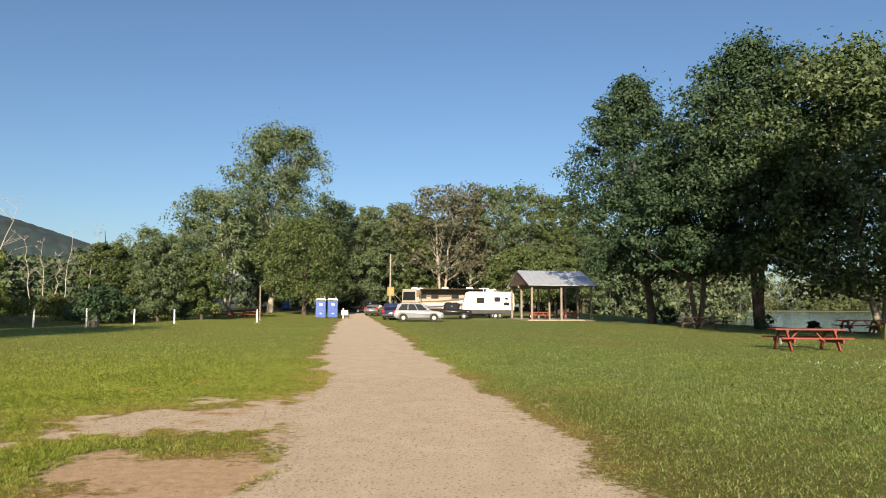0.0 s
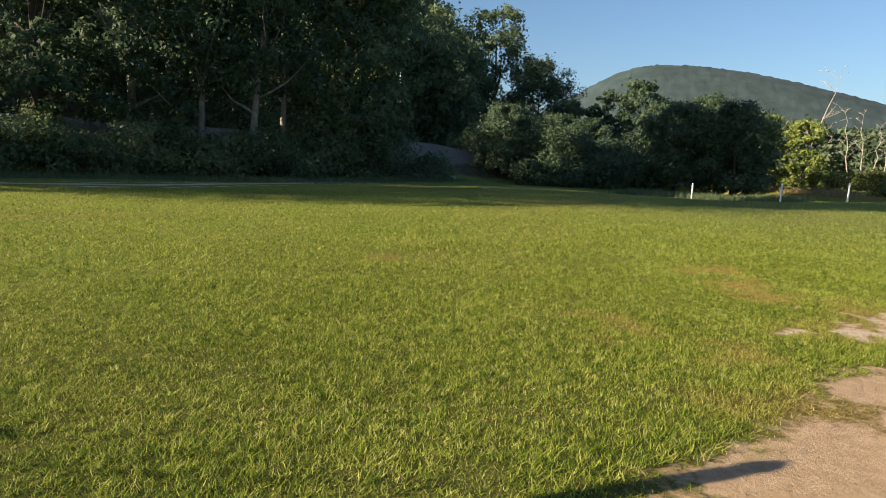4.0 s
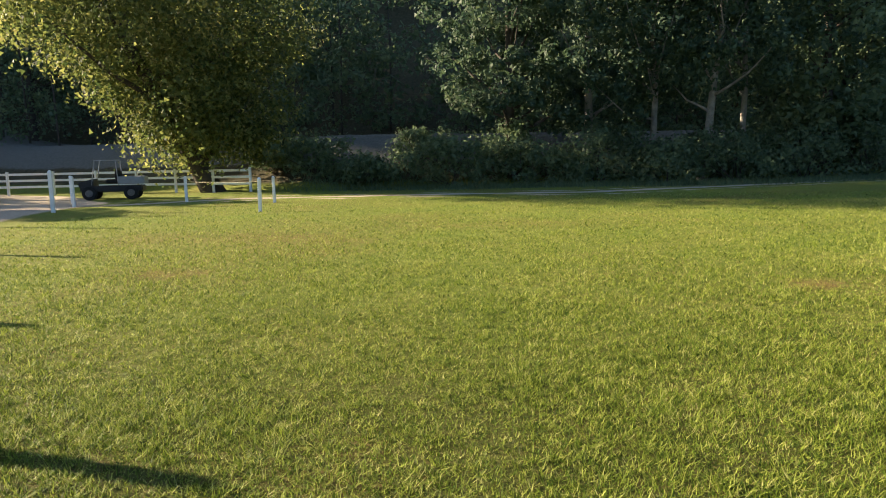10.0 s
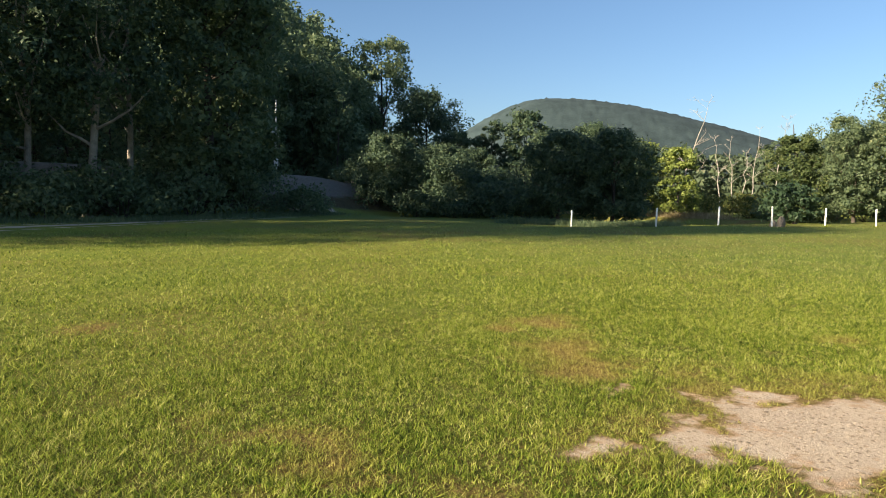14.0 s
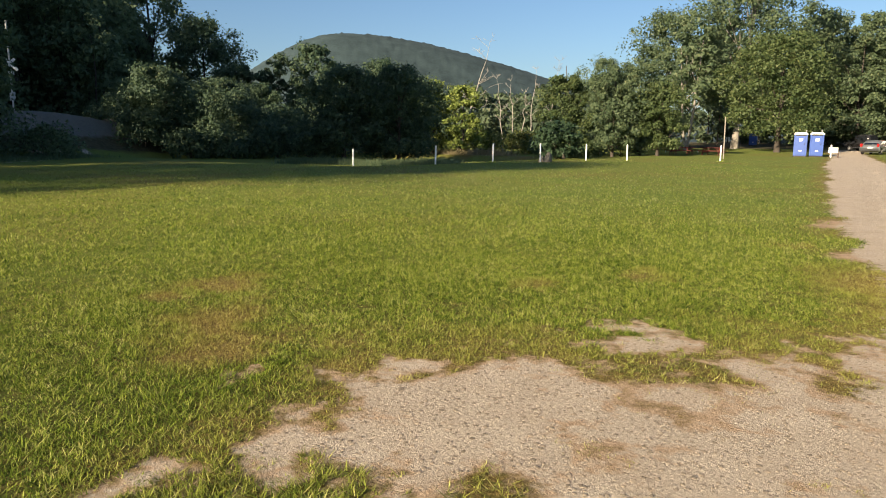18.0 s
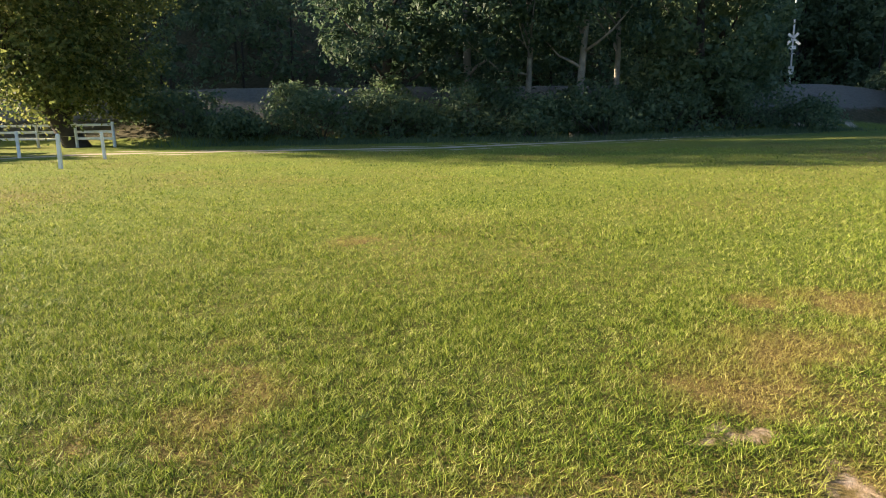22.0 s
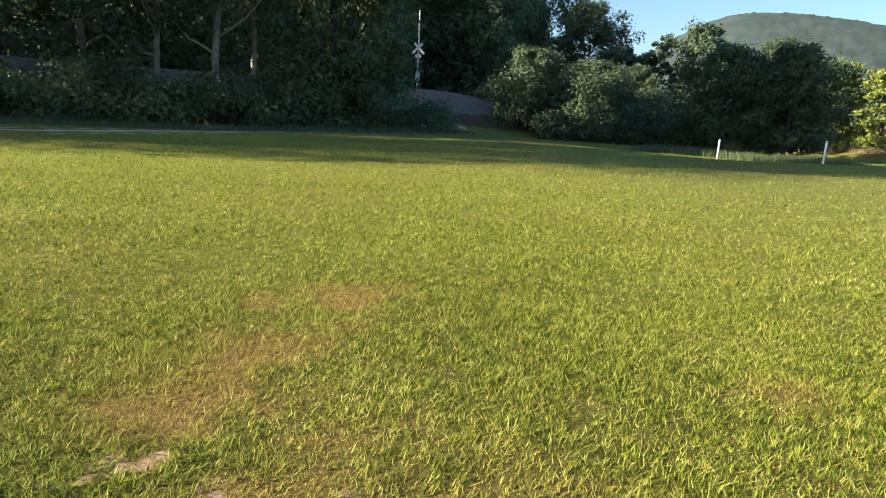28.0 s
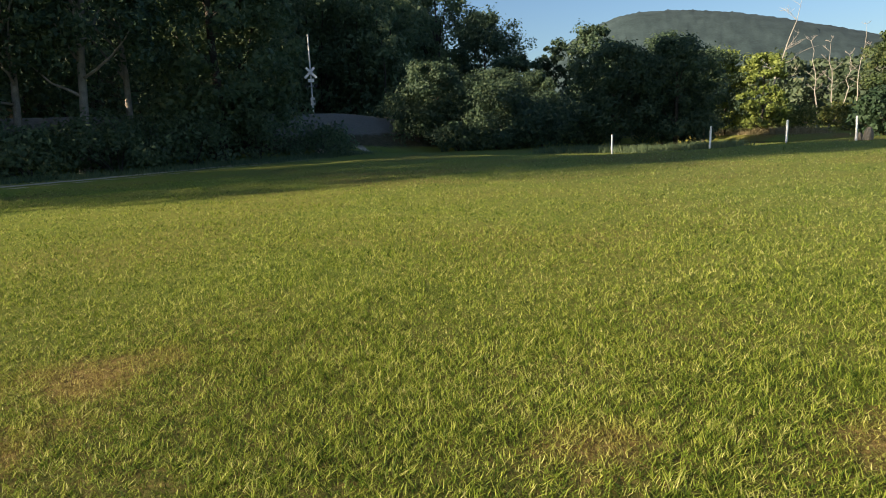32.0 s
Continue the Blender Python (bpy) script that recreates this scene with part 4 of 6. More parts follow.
rng = np.random.default_rng(7)
spots = []
for k in range(900):
    x, y = rng.uniform(-180, -56), rng.uniform(-110, 95)
    if k % 2:
        y = 33 + 0.62 * (-x - 66) - rng.uniform(0, 30)
    if bank_side(x, y) > 11 and y < 36 + 0.62 * (-x - 66) - 3 and len(spots) < 180:
        spots.append((x, y, rng.uniform(12, 18), rng.uniform(8, 12)))
for k in range(46):
    x = rng.uniform(-178, -72)
    spots.append((x, 33 + 0.62 * (-x - 66) - rng.uniform(-3, 6), rng.uniform(10, 17), rng.uniform(8, 12)))
near_slope = [p for p in spots if math.hypot(p[0], p[1] - 5) < 92]
woods("hillside_woods", near_slope, "dark steep wooded slope in shade above the crossing", L_LIFTED, 8, 0.38, 40, 50)
woods("hillside_woods", [p for p in spots if p not in near_slope], "dark steep wooded hillside in shade", L_LIFTED, 28, 0.62, 28, 22)
edge = [(BANK[0][0] + BANK[1][0] * k + BANK[2][0] * d, BANK[0][1] + BANK[1][1] * k + BANK[2][1] * d, rng.uniform(5, 12), rng.uniform(5, 8)) for k in np.arange(-70, 46, 3.2) for d in (11 + rng.uniform(-1.5, 1.5),) if not 33 < k < 41 and not -3 < k < 8 and not -40 < k < -9]
edge += [(rng.uniform(-92, -74), rng.uniform(-70, -22), rng.uniform(6, 13), rng.uniform(6, 9)) for k in range(34)]
# Ten tall trees added to block the sun from the slope behind.
edge += [(-56 - 2.1 * k, -44 - 5.0 * (k % 4), rng.uniform(22, 27), rng.uniform(11, 14)) for k in range(10)]
woods("bank_woods", edge, "dark thicket along the top of the railway bank with tall trees added for shade", L_LIFTED, 18, 0.3, 42, 42)
woods("back_woods", [(rng.uniform(-40, 60), rng.uniform(126, 150), rng.uniform(14, 19), rng.uniform(8, 11)) for k in range(80)] + [(rng.uniform(-120, -50), rng.uniform(95, 135), rng.uniform(7, 10), rng.uniform(7, 9)) for k in range(26)],
      "woods behind the campground", L_FAR, 9, 0.7, 34, 26)
woods("lakeshore_woods", [(60 + 2.5 * k + rng.uniform(-3, 3), 398 + rng.uniform(-4, 40), rng.uniform(14, 27), rng.uniform(11, 18)) for k in range(110)], "sunlit woods along the far shore of the lake", L_SHORE, 10, 0.85, 32, 26)

# ---- posts, ropes and fences beside the field ----


def cap_post(x, y, high, wide, turn, label, group, lean=(0.0, 0.0)):
    """A square sleeve post with a ball-and-neck cap."""
    t = thing("fence_post", x, y, turn, label, "post", group)
    t.matrix_basis = t.matrix_basis @ pose(0, 0, 0, *lean, 0)
    shaft = high - wide * 1.62
    part("shaft", box(wide, wide, shaft + 0.3, z=-0.3, bevel=0.006), M_WHITE, t)
    bm = bmesh.new()
    rings = ((0.515, 0.0), (0.52, 0.06), (0.5, 0.2), (0.455, 0.34), (0.43, 0.46), (0.435, 0.56), (0.5, 0.7), (0.525, 0.78), (0.505, 0.95), (0.44, 1.16), (0.33, 1.36), (0.19, 1.52), (0.06, 1.6), (0.0, 1.62))
    loops = []
    for r, z in rings:
        loops.append([bm.verts.new((sx * r * wide, sy * r * wide, shaft + z * wide)) for sx, sy in ((-1, -1), (1, -1), (1, 1), (-1, 1))])
    for a, b in zip(loops, loops[1:]):
        for k in range(4):
            bm.faces.new((a[k], a[(k + 1) % 4], b[(k + 1) % 4], b[k]))
    bmesh.ops.remove_doubles(bm, verts=bm.verts, dist=0.0005)
    sharp = [e for e in bm.edges if abs(e.verts[0].co.z - e.verts[1].co.z) > 1e-4]
    bmesh.ops.bevel(bm, geom=sharp, offset=0.005, segments=2, affect="EDGES")
    part("cap", bm, M_WHITE, t)
    return t


ROW = "white posts along the drive"
POST_H = 1.445
near_post = cap_post(-3.115, 0.24, POST_H, 0.104, -27, "white vinyl fence post with a moulded cap and a black hook", ROW, (-2.3, -1.4))
part("hook", round_bar((0.004, 0.05, POST_H - 0.255), (0.004, 0.1, POST_H - 0.255), 0.0035), M_BLACK, near_post, "small black screw hook")
part("hook_plate", round_bar((0.004, 0.05, POST_H - 0.255), (0.004, 0.058, POST_H - 0.255), 0.0075), M_BLACK, near_post, "small black screw hook")
DRIVE_POSTS = ((-4.95, -3.2), (-7.55, -6.5), (-11.9, -9.5), (-16.6, -12.4), (-21.6, -14.9))
for px, py in DRIVE_POSTS:
    cap_post(px, py, POST_H, 0.12, 25, "white vinyl fence post beside the gravel drive", ROW)


def rope(points, r, label, sag=0.0):
    """A rope that hangs from point to point."""
    line = []
    for a, b in zip(points, points[1:]):
        a, b = Vector(a), Vector(b)
        for k in range(9):
            s = k / 8
            p = a.lerp(b, s)
            p.z -= 4 * sag * s * (1 - s)
            line.append(p)
    ob = new("rope", mesh_of("rope", *tubes([(line, [r] * len(line))], 6), M_ROPE, True))
    return tagged(ob, label, "rope")


near_rope = rope([(-3.125, 0.215, 1.185), (-4.95, -3.2, 1.2)], 0.005, "slack pale rope tied between white posts", 0.115)
rope([(-4.95, -3.2, 1.2), (-7.55, -6.5, 1.2)], 0.005, "slack pale rope tied between white posts", 0.15)
loose = [(-3.13, 0.235, 1.185), (-3.12, 0.222, 1.08), (-3.113, 0.214, 0.95), (-3.11, 0.21, 0.86)]
tagged(new("rope_end", mesh_of("rope_end", *tubes([(loose, [0.005] * 4), ([(p[0] - 0.012, p[1] - 0.01, p[2]) for p in loose[:3]], [0.004] * 3)], 6), M_ROPE, True)), "loose pale rope end hanging down a white post", "rope")


def tape_strip(parent, line, wide):
    """A thin limp strip along a line, wide across."""
    bm = bmesh.new()
    va = [bm.verts.new(Vector(p)) for p in line]
    vb = [bm.verts.new(Vector(p) + Vector(wide)) for p in line]
    for k in range(len(line) - 1):
        bm.faces.new((va[k], va[k + 1], vb[k + 1], vb[k]))
    bmesh.ops.solidify(bm, geom=bm.faces[:], thickness=0.0015)
    part("strip", bm, M_YELLOW, parent)


tape = tagged(new("marker_tape"), "yellow plastic marker tape knotted on a rope", "tape")
tape.matrix_basis = pose(-3.505, -0.497, 1.1)
tape_strip(tape, [(0, 0, 0.012), (0.004, 0.008, -0.03), (0.012, 0.02, -0.06), (0.022, 0.036, -0.095)], (0.01, 0.022, 0.004))
tape_strip(tape, [(0.006, 0.02, 0.01), (0.024, 0.06, -0.018), (0.045, 0.105, -0.055), (0.062, 0.15, -0.1)], (0.004, 0.012, 0.016))
part("knot", box(0.014, 0.03, 0.022, 0.004, 0.012, -0.002, 0.005), M_YELLOW, tape)


def plain_post(x, y, high, label, group, wide=0.09, material=None, lean=0.0, name="fence_post"):
    t = thing(name, x, y, 10, label, "post", group)
    t.matrix_basis = t.matrix_basis @ pose(0, 0, 0, 0, lean, 0)
    part("shaft", box(wide, wide, high + 0.3, z=-0.3, bevel=0.008), material or M_WHITE, t)
    bm = bmesh.new()
    bmesh.ops.create_cone(bm, segments=4, radius1=wide * 0.74, radius2=wide * 0.3, depth=wide * 0.5, cap_ends=True)
    bmesh.ops.transform(bm, matrix=pose(0, 0, high + wide * 0.25, 0, 0, 45), verts=bm.verts)
    part("cap", bm, material or M_WHITE, t)
    return t


POND_ROW = "white posts across the far side of the field"
for px, py, ph, pl in ((-32.2, 36.0, 1.08, 1), (-27.5, 38.4, 1.12, 2), (-24.6, 40.4, 1.12, 1), (-23.2, 43.8, 1.18, -1), (-22.1, 48.1, 1.12, 1), (-20.2, 50.6, 1.1, -1), (-15.2, 55.0, 1.1, 0)):
    plain_post(px, py, ph, "weathered white wooden post standing in the lawn", POND_ROW, 0.085, M_WHITE, pl)
plain_post(-17.0, 62.5, 3.3, "tall thin weathered wooden pole", "", 0.075, M_PALEBARK, -1, "pole")
SIDE_ROW = "white posts at the edge of the wood"
for px, py, ph, pl in ((-21.45, -7.25, 1.03, -3), (-26.3, -9.05, 0.98, 2), (-27.2, -13.4, 1.03, 0), (-24.6, -16.6, 1.15, 0), (-26.9, -18.6, 1.15, 0)):
    plain_post(px, py, ph, "slim white post at the edge of the lawn", SIDE_ROW, 0.1, M_WHITE, pl)
rope([(-21.5, -7.3, 0.95), (-27.2, -13.4, 0.85), (-36, -15, 0.7)], 0.004, "thin rope strung between white posts", 0.05)

RAILS = [(-36.0, -15.0), (-36.3, -17.4), (-36.4, -19.8), (-36.3, -22.2), (-36.0, -24.6), (-35.5, -27.0), (-34.8, -29.4), (-33.9, -31.7), (-32.8, -34.0)]
rail_fence = tagged(new("rail_fence"), "white three-rail wooden fence along the drive", "fence")
for k, (px, py) in enumerate(RAILS):
    g = gz(px, py)
    part("post", box(0.12, 0.12, 1.75, px, py, g - 0.4, 0.01), M_WHITE, rail_fence)
    if k:
        qx, qy = RAILS[k - 1]
        run = math.hypot(px - qx, py - qy)
        for z in (0.42, 0.78, 1.14):
            turn = pose(0, 0, 0, 0, 0, math.degrees(math.atan2(py - qy, px - qx)))
            part("rail", box(run - 0.12, 0.045, 0.13, (px + qx) / 2, (py + qy) / 2, (g + gz(qx, qy)) / 2 + z, 0.008, turn), M_WHITE, rail_fence)


def wheel(parent, x, y, r, wide, rim=None):
    bm = bmesh.new()
    bmesh.ops.create_cone(bm, segments=24, radius1=r, radius2=r, depth=wide, cap_ends=True)
    bmesh.ops.bevel(bm, geom=[e for e in bm.edges if abs(e.verts[0].co.z - e.verts[1].co.z) < 1e-5], offset=wide * 0.18, segments=2, affect="EDGES")
    bmesh.ops.transform(bm, matrix=pose(x, y, r, 90, 0, 0), verts=bm.verts)
    w = part("wheel", bm, M_BLACK, parent, "black tyre")
    side = -1 if y < 0 else 1
    bm = bmesh.new()
    bmesh.ops.create_cone(bm, segments=20, radius1=r * 0.56, radius2=r * 0.46, depth=0.05, cap_ends=True)
    bmesh.ops.transform(bm, matrix=pose(x, y + side * wide * 0.5, r, -90 * side, 0, 0), verts=bm.verts)
    part("rim", bm, rim or M_RIM, w, "grey metal rim")
    for k in range(5):
        a = 2 * math.pi * k / 5
        part("spoke", box(0.05, 0.03, r * 0.5, x, y + side * (wide * 0.5 + 0.03), r, 0.005, pose(0, 0, 0, 0, math.degrees(a), 0)), rim or M_RIM, w)
    return w


def utility_cart():
    t = thing("utility_cart", -30.4, -19.2, -63, "parked green-black utility cart with a roof frame and cargo bed", "cart")
    part("chassis", box(2.7, 1.25, 0.28, 0, 0, 0.38, 0.05), M_DARK, t)
    part("bonnet", prism([(0.75, 0.6), (1.4, 0.6), (1.42, 0.82), (0.8, 1.0)], -0.6, 0.6, 0.03), M_DARK, t)
    part("cargo_bed", box(1.1, 1.35, 0.36, -0.85, 0, 0.72, 0.03), M_GREYPLASTIC, t, "pale grey cargo bed")
    part("tailgate", box(0.05, 1.3, 0.34, -1.43, 0, 0.73, 0.01), M_GREYPLASTIC, t)
    part("seat", box(0.5, 1.15, 0.18, 0.0, 0, 0.78, 0.05), M_BLACK, t)
    part("seat_back", box(0.14, 1.15, 0.45, -0.24, 0, 0.92, 0.05), M_BLACK, t)
    for sx, lean in ((0.85, -0.2), (-0.3, 0.05)):
        for sy in (-0.58, 0.58):
            part("roof_post", round_bar((sx, sy, 0.7), (sx + lean, sy, 1.85), 0.022), M_GREYPLASTIC, t)
    for sy in (-0.58, 0.58):
        part("roof_bar", round_bar((0.66, sy, 1.85), (-0.26, sy, 1.85), 0.022), M_GREYPLASTIC, t)
    for sx in (0.66, -0.26):
        part("roof_bar", round_bar((sx, -0.58, 1.85), (sx, 0.58, 1.85), 0.022), M_GREYPLASTIC, t)
    for wx in (0.95, -0.85):
        for wy in (-0.62, 0.62):
            wheel(t, wx, wy, 0.32, 0.25, M_RIM)


utility_cart()

# ---- railway crossing on the bank ----
cross = thing("railway_crossing_signal", -64.1, 28.8, 0, "white railway crossbuck on a tall pole at the wood edge", "crossing signal")
cross.matrix_basis = pose(-64.1, 28.8, gz(-64.1, 28.8), 0, 0, 66)
part("pole", round_bar((0, 0, -0.4), (0, 0, 7.2), 0.07), M_OLDWHITE, cross)
for a in (45, -45):
    part("arm", box(1.3, 0.03, 0.22, 0, -0.12, 3.7, 0.005, pose(0, 0, 0, 0, a, 0)), M_WHITE, cross, "white diagonal board")
part("light_bar", round_bar((-0.5, -0.1, 2.6), (0.5, -0.1, 2.6), 0.03), M_OLDWHITE, cross)
for sx in (-0.42, 0.42):
    part("lamp_hood", round_bar((sx, -0.1, 2.6), (sx, -0.32, 2.6), 0.16, 0.17, 14), M_DARK, cross)
part("sign_plate", box(0.55, 0.02, 0.3, 0, -0.1, 2.95, 0.004), M_WHITE, cross)
part("control_box", box(0.4, 0.3, 0.7, 0, 0.2, 0.9, 0.02), M_OLDWHITE, cross)

# ---- boulder and small signs ----


def boulder(x, y, sx, sy, sz, seed, label):
    rng = np.random.default_rng(seed)
    bm = bmesh.new()
    bmesh.ops.create_icosphere(bm, subdivisions=3, radius=1)
    for v in bm.verts:
        k = 1 + 0.22 * noise.noise(v.co * 1.6 + Vector((seed, 0, 0))) + 0.1 * noise.noise(v.co * 4 + Vector((0, seed, 0)))
        v.co = Vector((v.co.x * sx * k, v.co.y * sy * k, max(-0.35, v.co.z) * sz * k + sz * 0.3))
    me = bpy.data.meshes.new("boulder")
    bm.to_mesh(me)
    bm.free()
    me.materials.append(M_STONE)
    ob = new("boulder", me)
    ob.matrix_basis = pose(x, y, gz(x, y), 0, 0, rng.uniform(0, 360))
    return tagged(ob, label, "boulder")


boulder(-22.85, 44.2, 0.26, 0.24, 0.5, 5, "pale upright boulder beside a white post")
boulder(-23.5, 44.5, 0.2, 0.2, 0.3, 6, "pale boulder at the foot of a white post")


def toilet(x, y, turn, label, group="blue portable toilets"):
    t = thing("portable_toilet", x, y, turn, label, "portable toilet", group)
    part("skid", box(1.16, 1.2, 0.1, 0, 0, 0.0, 0.01), M_DARK, t)
    part("body", box(1.12, 1.14, 1.95, 0, 0, 0.1, 0.03), M_BLUE, t)
    for sx in (-0.5, 0.5):
        part("corner_rib", box(0.1, 0.05, 1.9, sx, -0.58, 0.12, 0.015), M_BLUE, t)
    d = part("door", box(0.78, 0.04, 1.75, 0, -0.585, 0.2, 0.012), M_BLUE, t)
    part("notice", box(0.32, 0.012, 0.24, 0.02, -0.612, 1.45, 0.002), M_WHITE, d, "white notice on the door")
    part("notice", box(0.26, 0.012, 0.1, 0.02, -0.612, 0.5, 0.002), M_OLDWHITE, d, "pale sticker on the door")
    part("latch", box(0.06, 0.03, 0.14, 0.32, -0.612, 1.1, 0.005), M_DARK, d)
    part("vent", box(0.9, 0.03, 0.14, 0, -0.58, 1.93, 0.01), M_DARK, t)
    part("roof", prism([(-0.6, 2.05), (0.6, 2.05), (0.6, 2.13), (0.42, 2.27), (-0.42, 2.27), (-0.6, 2.13)], -0.61, 0.61, 0.03), M_WHITE, t, "white moulded roof")
    part("vent_pipe", round_bar((0.4, 0.4, 2.2), (0.4, 0.4, 2.5), 0.045), M_GREYPLASTIC, t)


toilet(-14.05, 77.4, 8, "blue portable toilet with a white roof by the gravel road")
toilet(-12.75, 77.6, 12, "blue portable toilet with a white roof by the gravel road")
toilet(-27.8, 119, 10, "blue portable toilet far back among the trees")
t = thing("small_sign", -11.35, 76.6, -10, "small white sign board on a short post", "sign")
part("post", box(0.12, 0.12, 1.35, 0, 0, -0.2, 0.01), M_OLDWHITE, t)
part("board", box(0.8, 0.04, 0.5, 0.2, -0.08, 0.42, 0.008), M_OLDWHITE, t)
part("brace", box(0.1, 0.1, 0.45, 0.6, 0, -0.05, 0.01), M_DARKWOOD, t)
t = thing("utility_pole", -8.4, 107, 0, "weathered wooden utility pole", "pole")
part("shaft", round_bar((0, 0, -0.5), (0, 0, 9.3), 0.16, 0.11, 12), M_PALEBARK, t)
part("collar", round_bar((0, 0, 8.2), (0, 0, 8.4), 0.14, 0.14, 12), M_GREYPLASTIC, t)
t = thing("orange_sign", -7.15, 92, -3, "square orange sign on a tall post", "sign")
part("post", round_bar((0, 0.05, -0.4), (0, 0.05, 3.8), 0.06), M_GREYWOOD, t)
b = part("board", box(0.9, 0.04, 1.15, 0, -0.04, 2.6, 0.01), M_ORANGE, t)
for k in range(3):
    part("lettering", box(0.6 - 0.1 * k, 0.008, 0.09, 0, -0.064, 3.4 - 0.24 * k, 0.002), M_TAN, b, "pale bar of unreadable writing")

# ---- picnic tables ----


def picnic_table(material, name="picnic_table"):
    t = new(name)
    for k in range(5):
        part("top_plank", box(2.35, 0.14, 0.05, 0, -0.3 + 0.15 * k, 0.71, 0.008), material, t)
    for sy in (-0.72, 0.72):
        for k in (-0.075, 0.075):
            part("seat_plank", box(2.35, 0.14, 0.05, 0, sy + k, 0.42, 0.008), material, t)
    for sx in (-0.8, 0.8):
        for sy in (-1, 1):
            a, b = Vector((sx, sy * 0.28, 0.72)), Vector((sx, sy * 0.68, 0.0))
            m = Matrix.Translation((a + b) / 2) @ (a - b).to_track_quat("Z", "X").to_matrix().to_4x4()
            part("leg", box(0.14, 0.05, (a - b).length, 0, 0, 0, 0.005, m @ pose(0, 0, -(a - b).length / 2)), material, t)
        part("seat_beam", box(0.05, 1.7, 0.14, sx + 0.045, 0, 0.28, 0.005), material, t)
        part("top_beam", box(0.045, 0.74, 0.09, sx + 0.045, 0, 0.63, 0.005), material, t)
        m = pose(sx * 0.55, 0, 0.5, 0, 42 if sx < 0 else -42, 0)
        part("brace", box(0.045, 0.09, 0.62, 0, 0, 0, 0.005, m @ pose(0, 0, -0.31)), material, t)
    return t


RED_LABEL = "red-stained wooden picnic table on the lawn"
red_table = tagged(picnic_table(M_RED), RED_LABEL, "picnic table", "red picnic tables")
red_table.matrix_basis = pose(12.75, 23.6, gz(12.75, 23.6), 0, 0, -4)
part("number_plate", box(0.012, 0.16, 0.2, -1.19, -0.72, 0.24, 0.002), M_WHITE, red_table, "small white number plate")
for x, y, a in ((24.6, 39.6, -8), (27.6, 41.2, 5), (-24.2, 73.5, 12), (-21.2, 74.5, -8), (-24.8, 76.5, 30)):
    copy_thing(red_table, pose(x, y, gz(x, y), 0, 0, a))
dark_table = tagged(picnic_table(M_DARKWOOD), "dark wooden picnic table in the shade of a maple", "picnic table", "dark picnic tables")
dark_table.matrix_basis = pose(18.0, 47.4, gz(18.0, 47.4), 0, 0, 20)
copy_thing(dark_table, pose(20.9, 51.8, gz(20.9, 51.8), 0, 0, -10))
t = thing("lily_clump", 21.2, 32.2, 0, "clump of long arching yellow-green leaves", "plant")
rng = np.random.default_rng(31)
for k in range(34):
    a, s, h = rng.uniform(0, 6.28), rng.uniform(0.5, 1.0), rng.uniform(0.5, 1.0)
    c, q = np.array([math.cos(a), math.sin(a), 0]), np.array([-math.sin(a), math.cos(a), 0]) * 0.022
    line = [c * 0.08, c * 0.35 * s + [0, 0, h * 0.75], c * 0.7 * s + [0, 0, h], c * 1.0 * s + [0, 0, h * 0.75]]
    v = [line[0] - q, line[0] + q, line[1] - q * 1.4, line[1] + q * 1.4, line[2] - q, line[2] + q, line[3], line[3] + q * 0.1]
    child("leaf", mesh_of("leaf", v, [(0, 1, 3, 2), (2, 3, 5, 4), (4, 5, 7, 6)], L_YUCCA), t)

# ---- pavilion ----


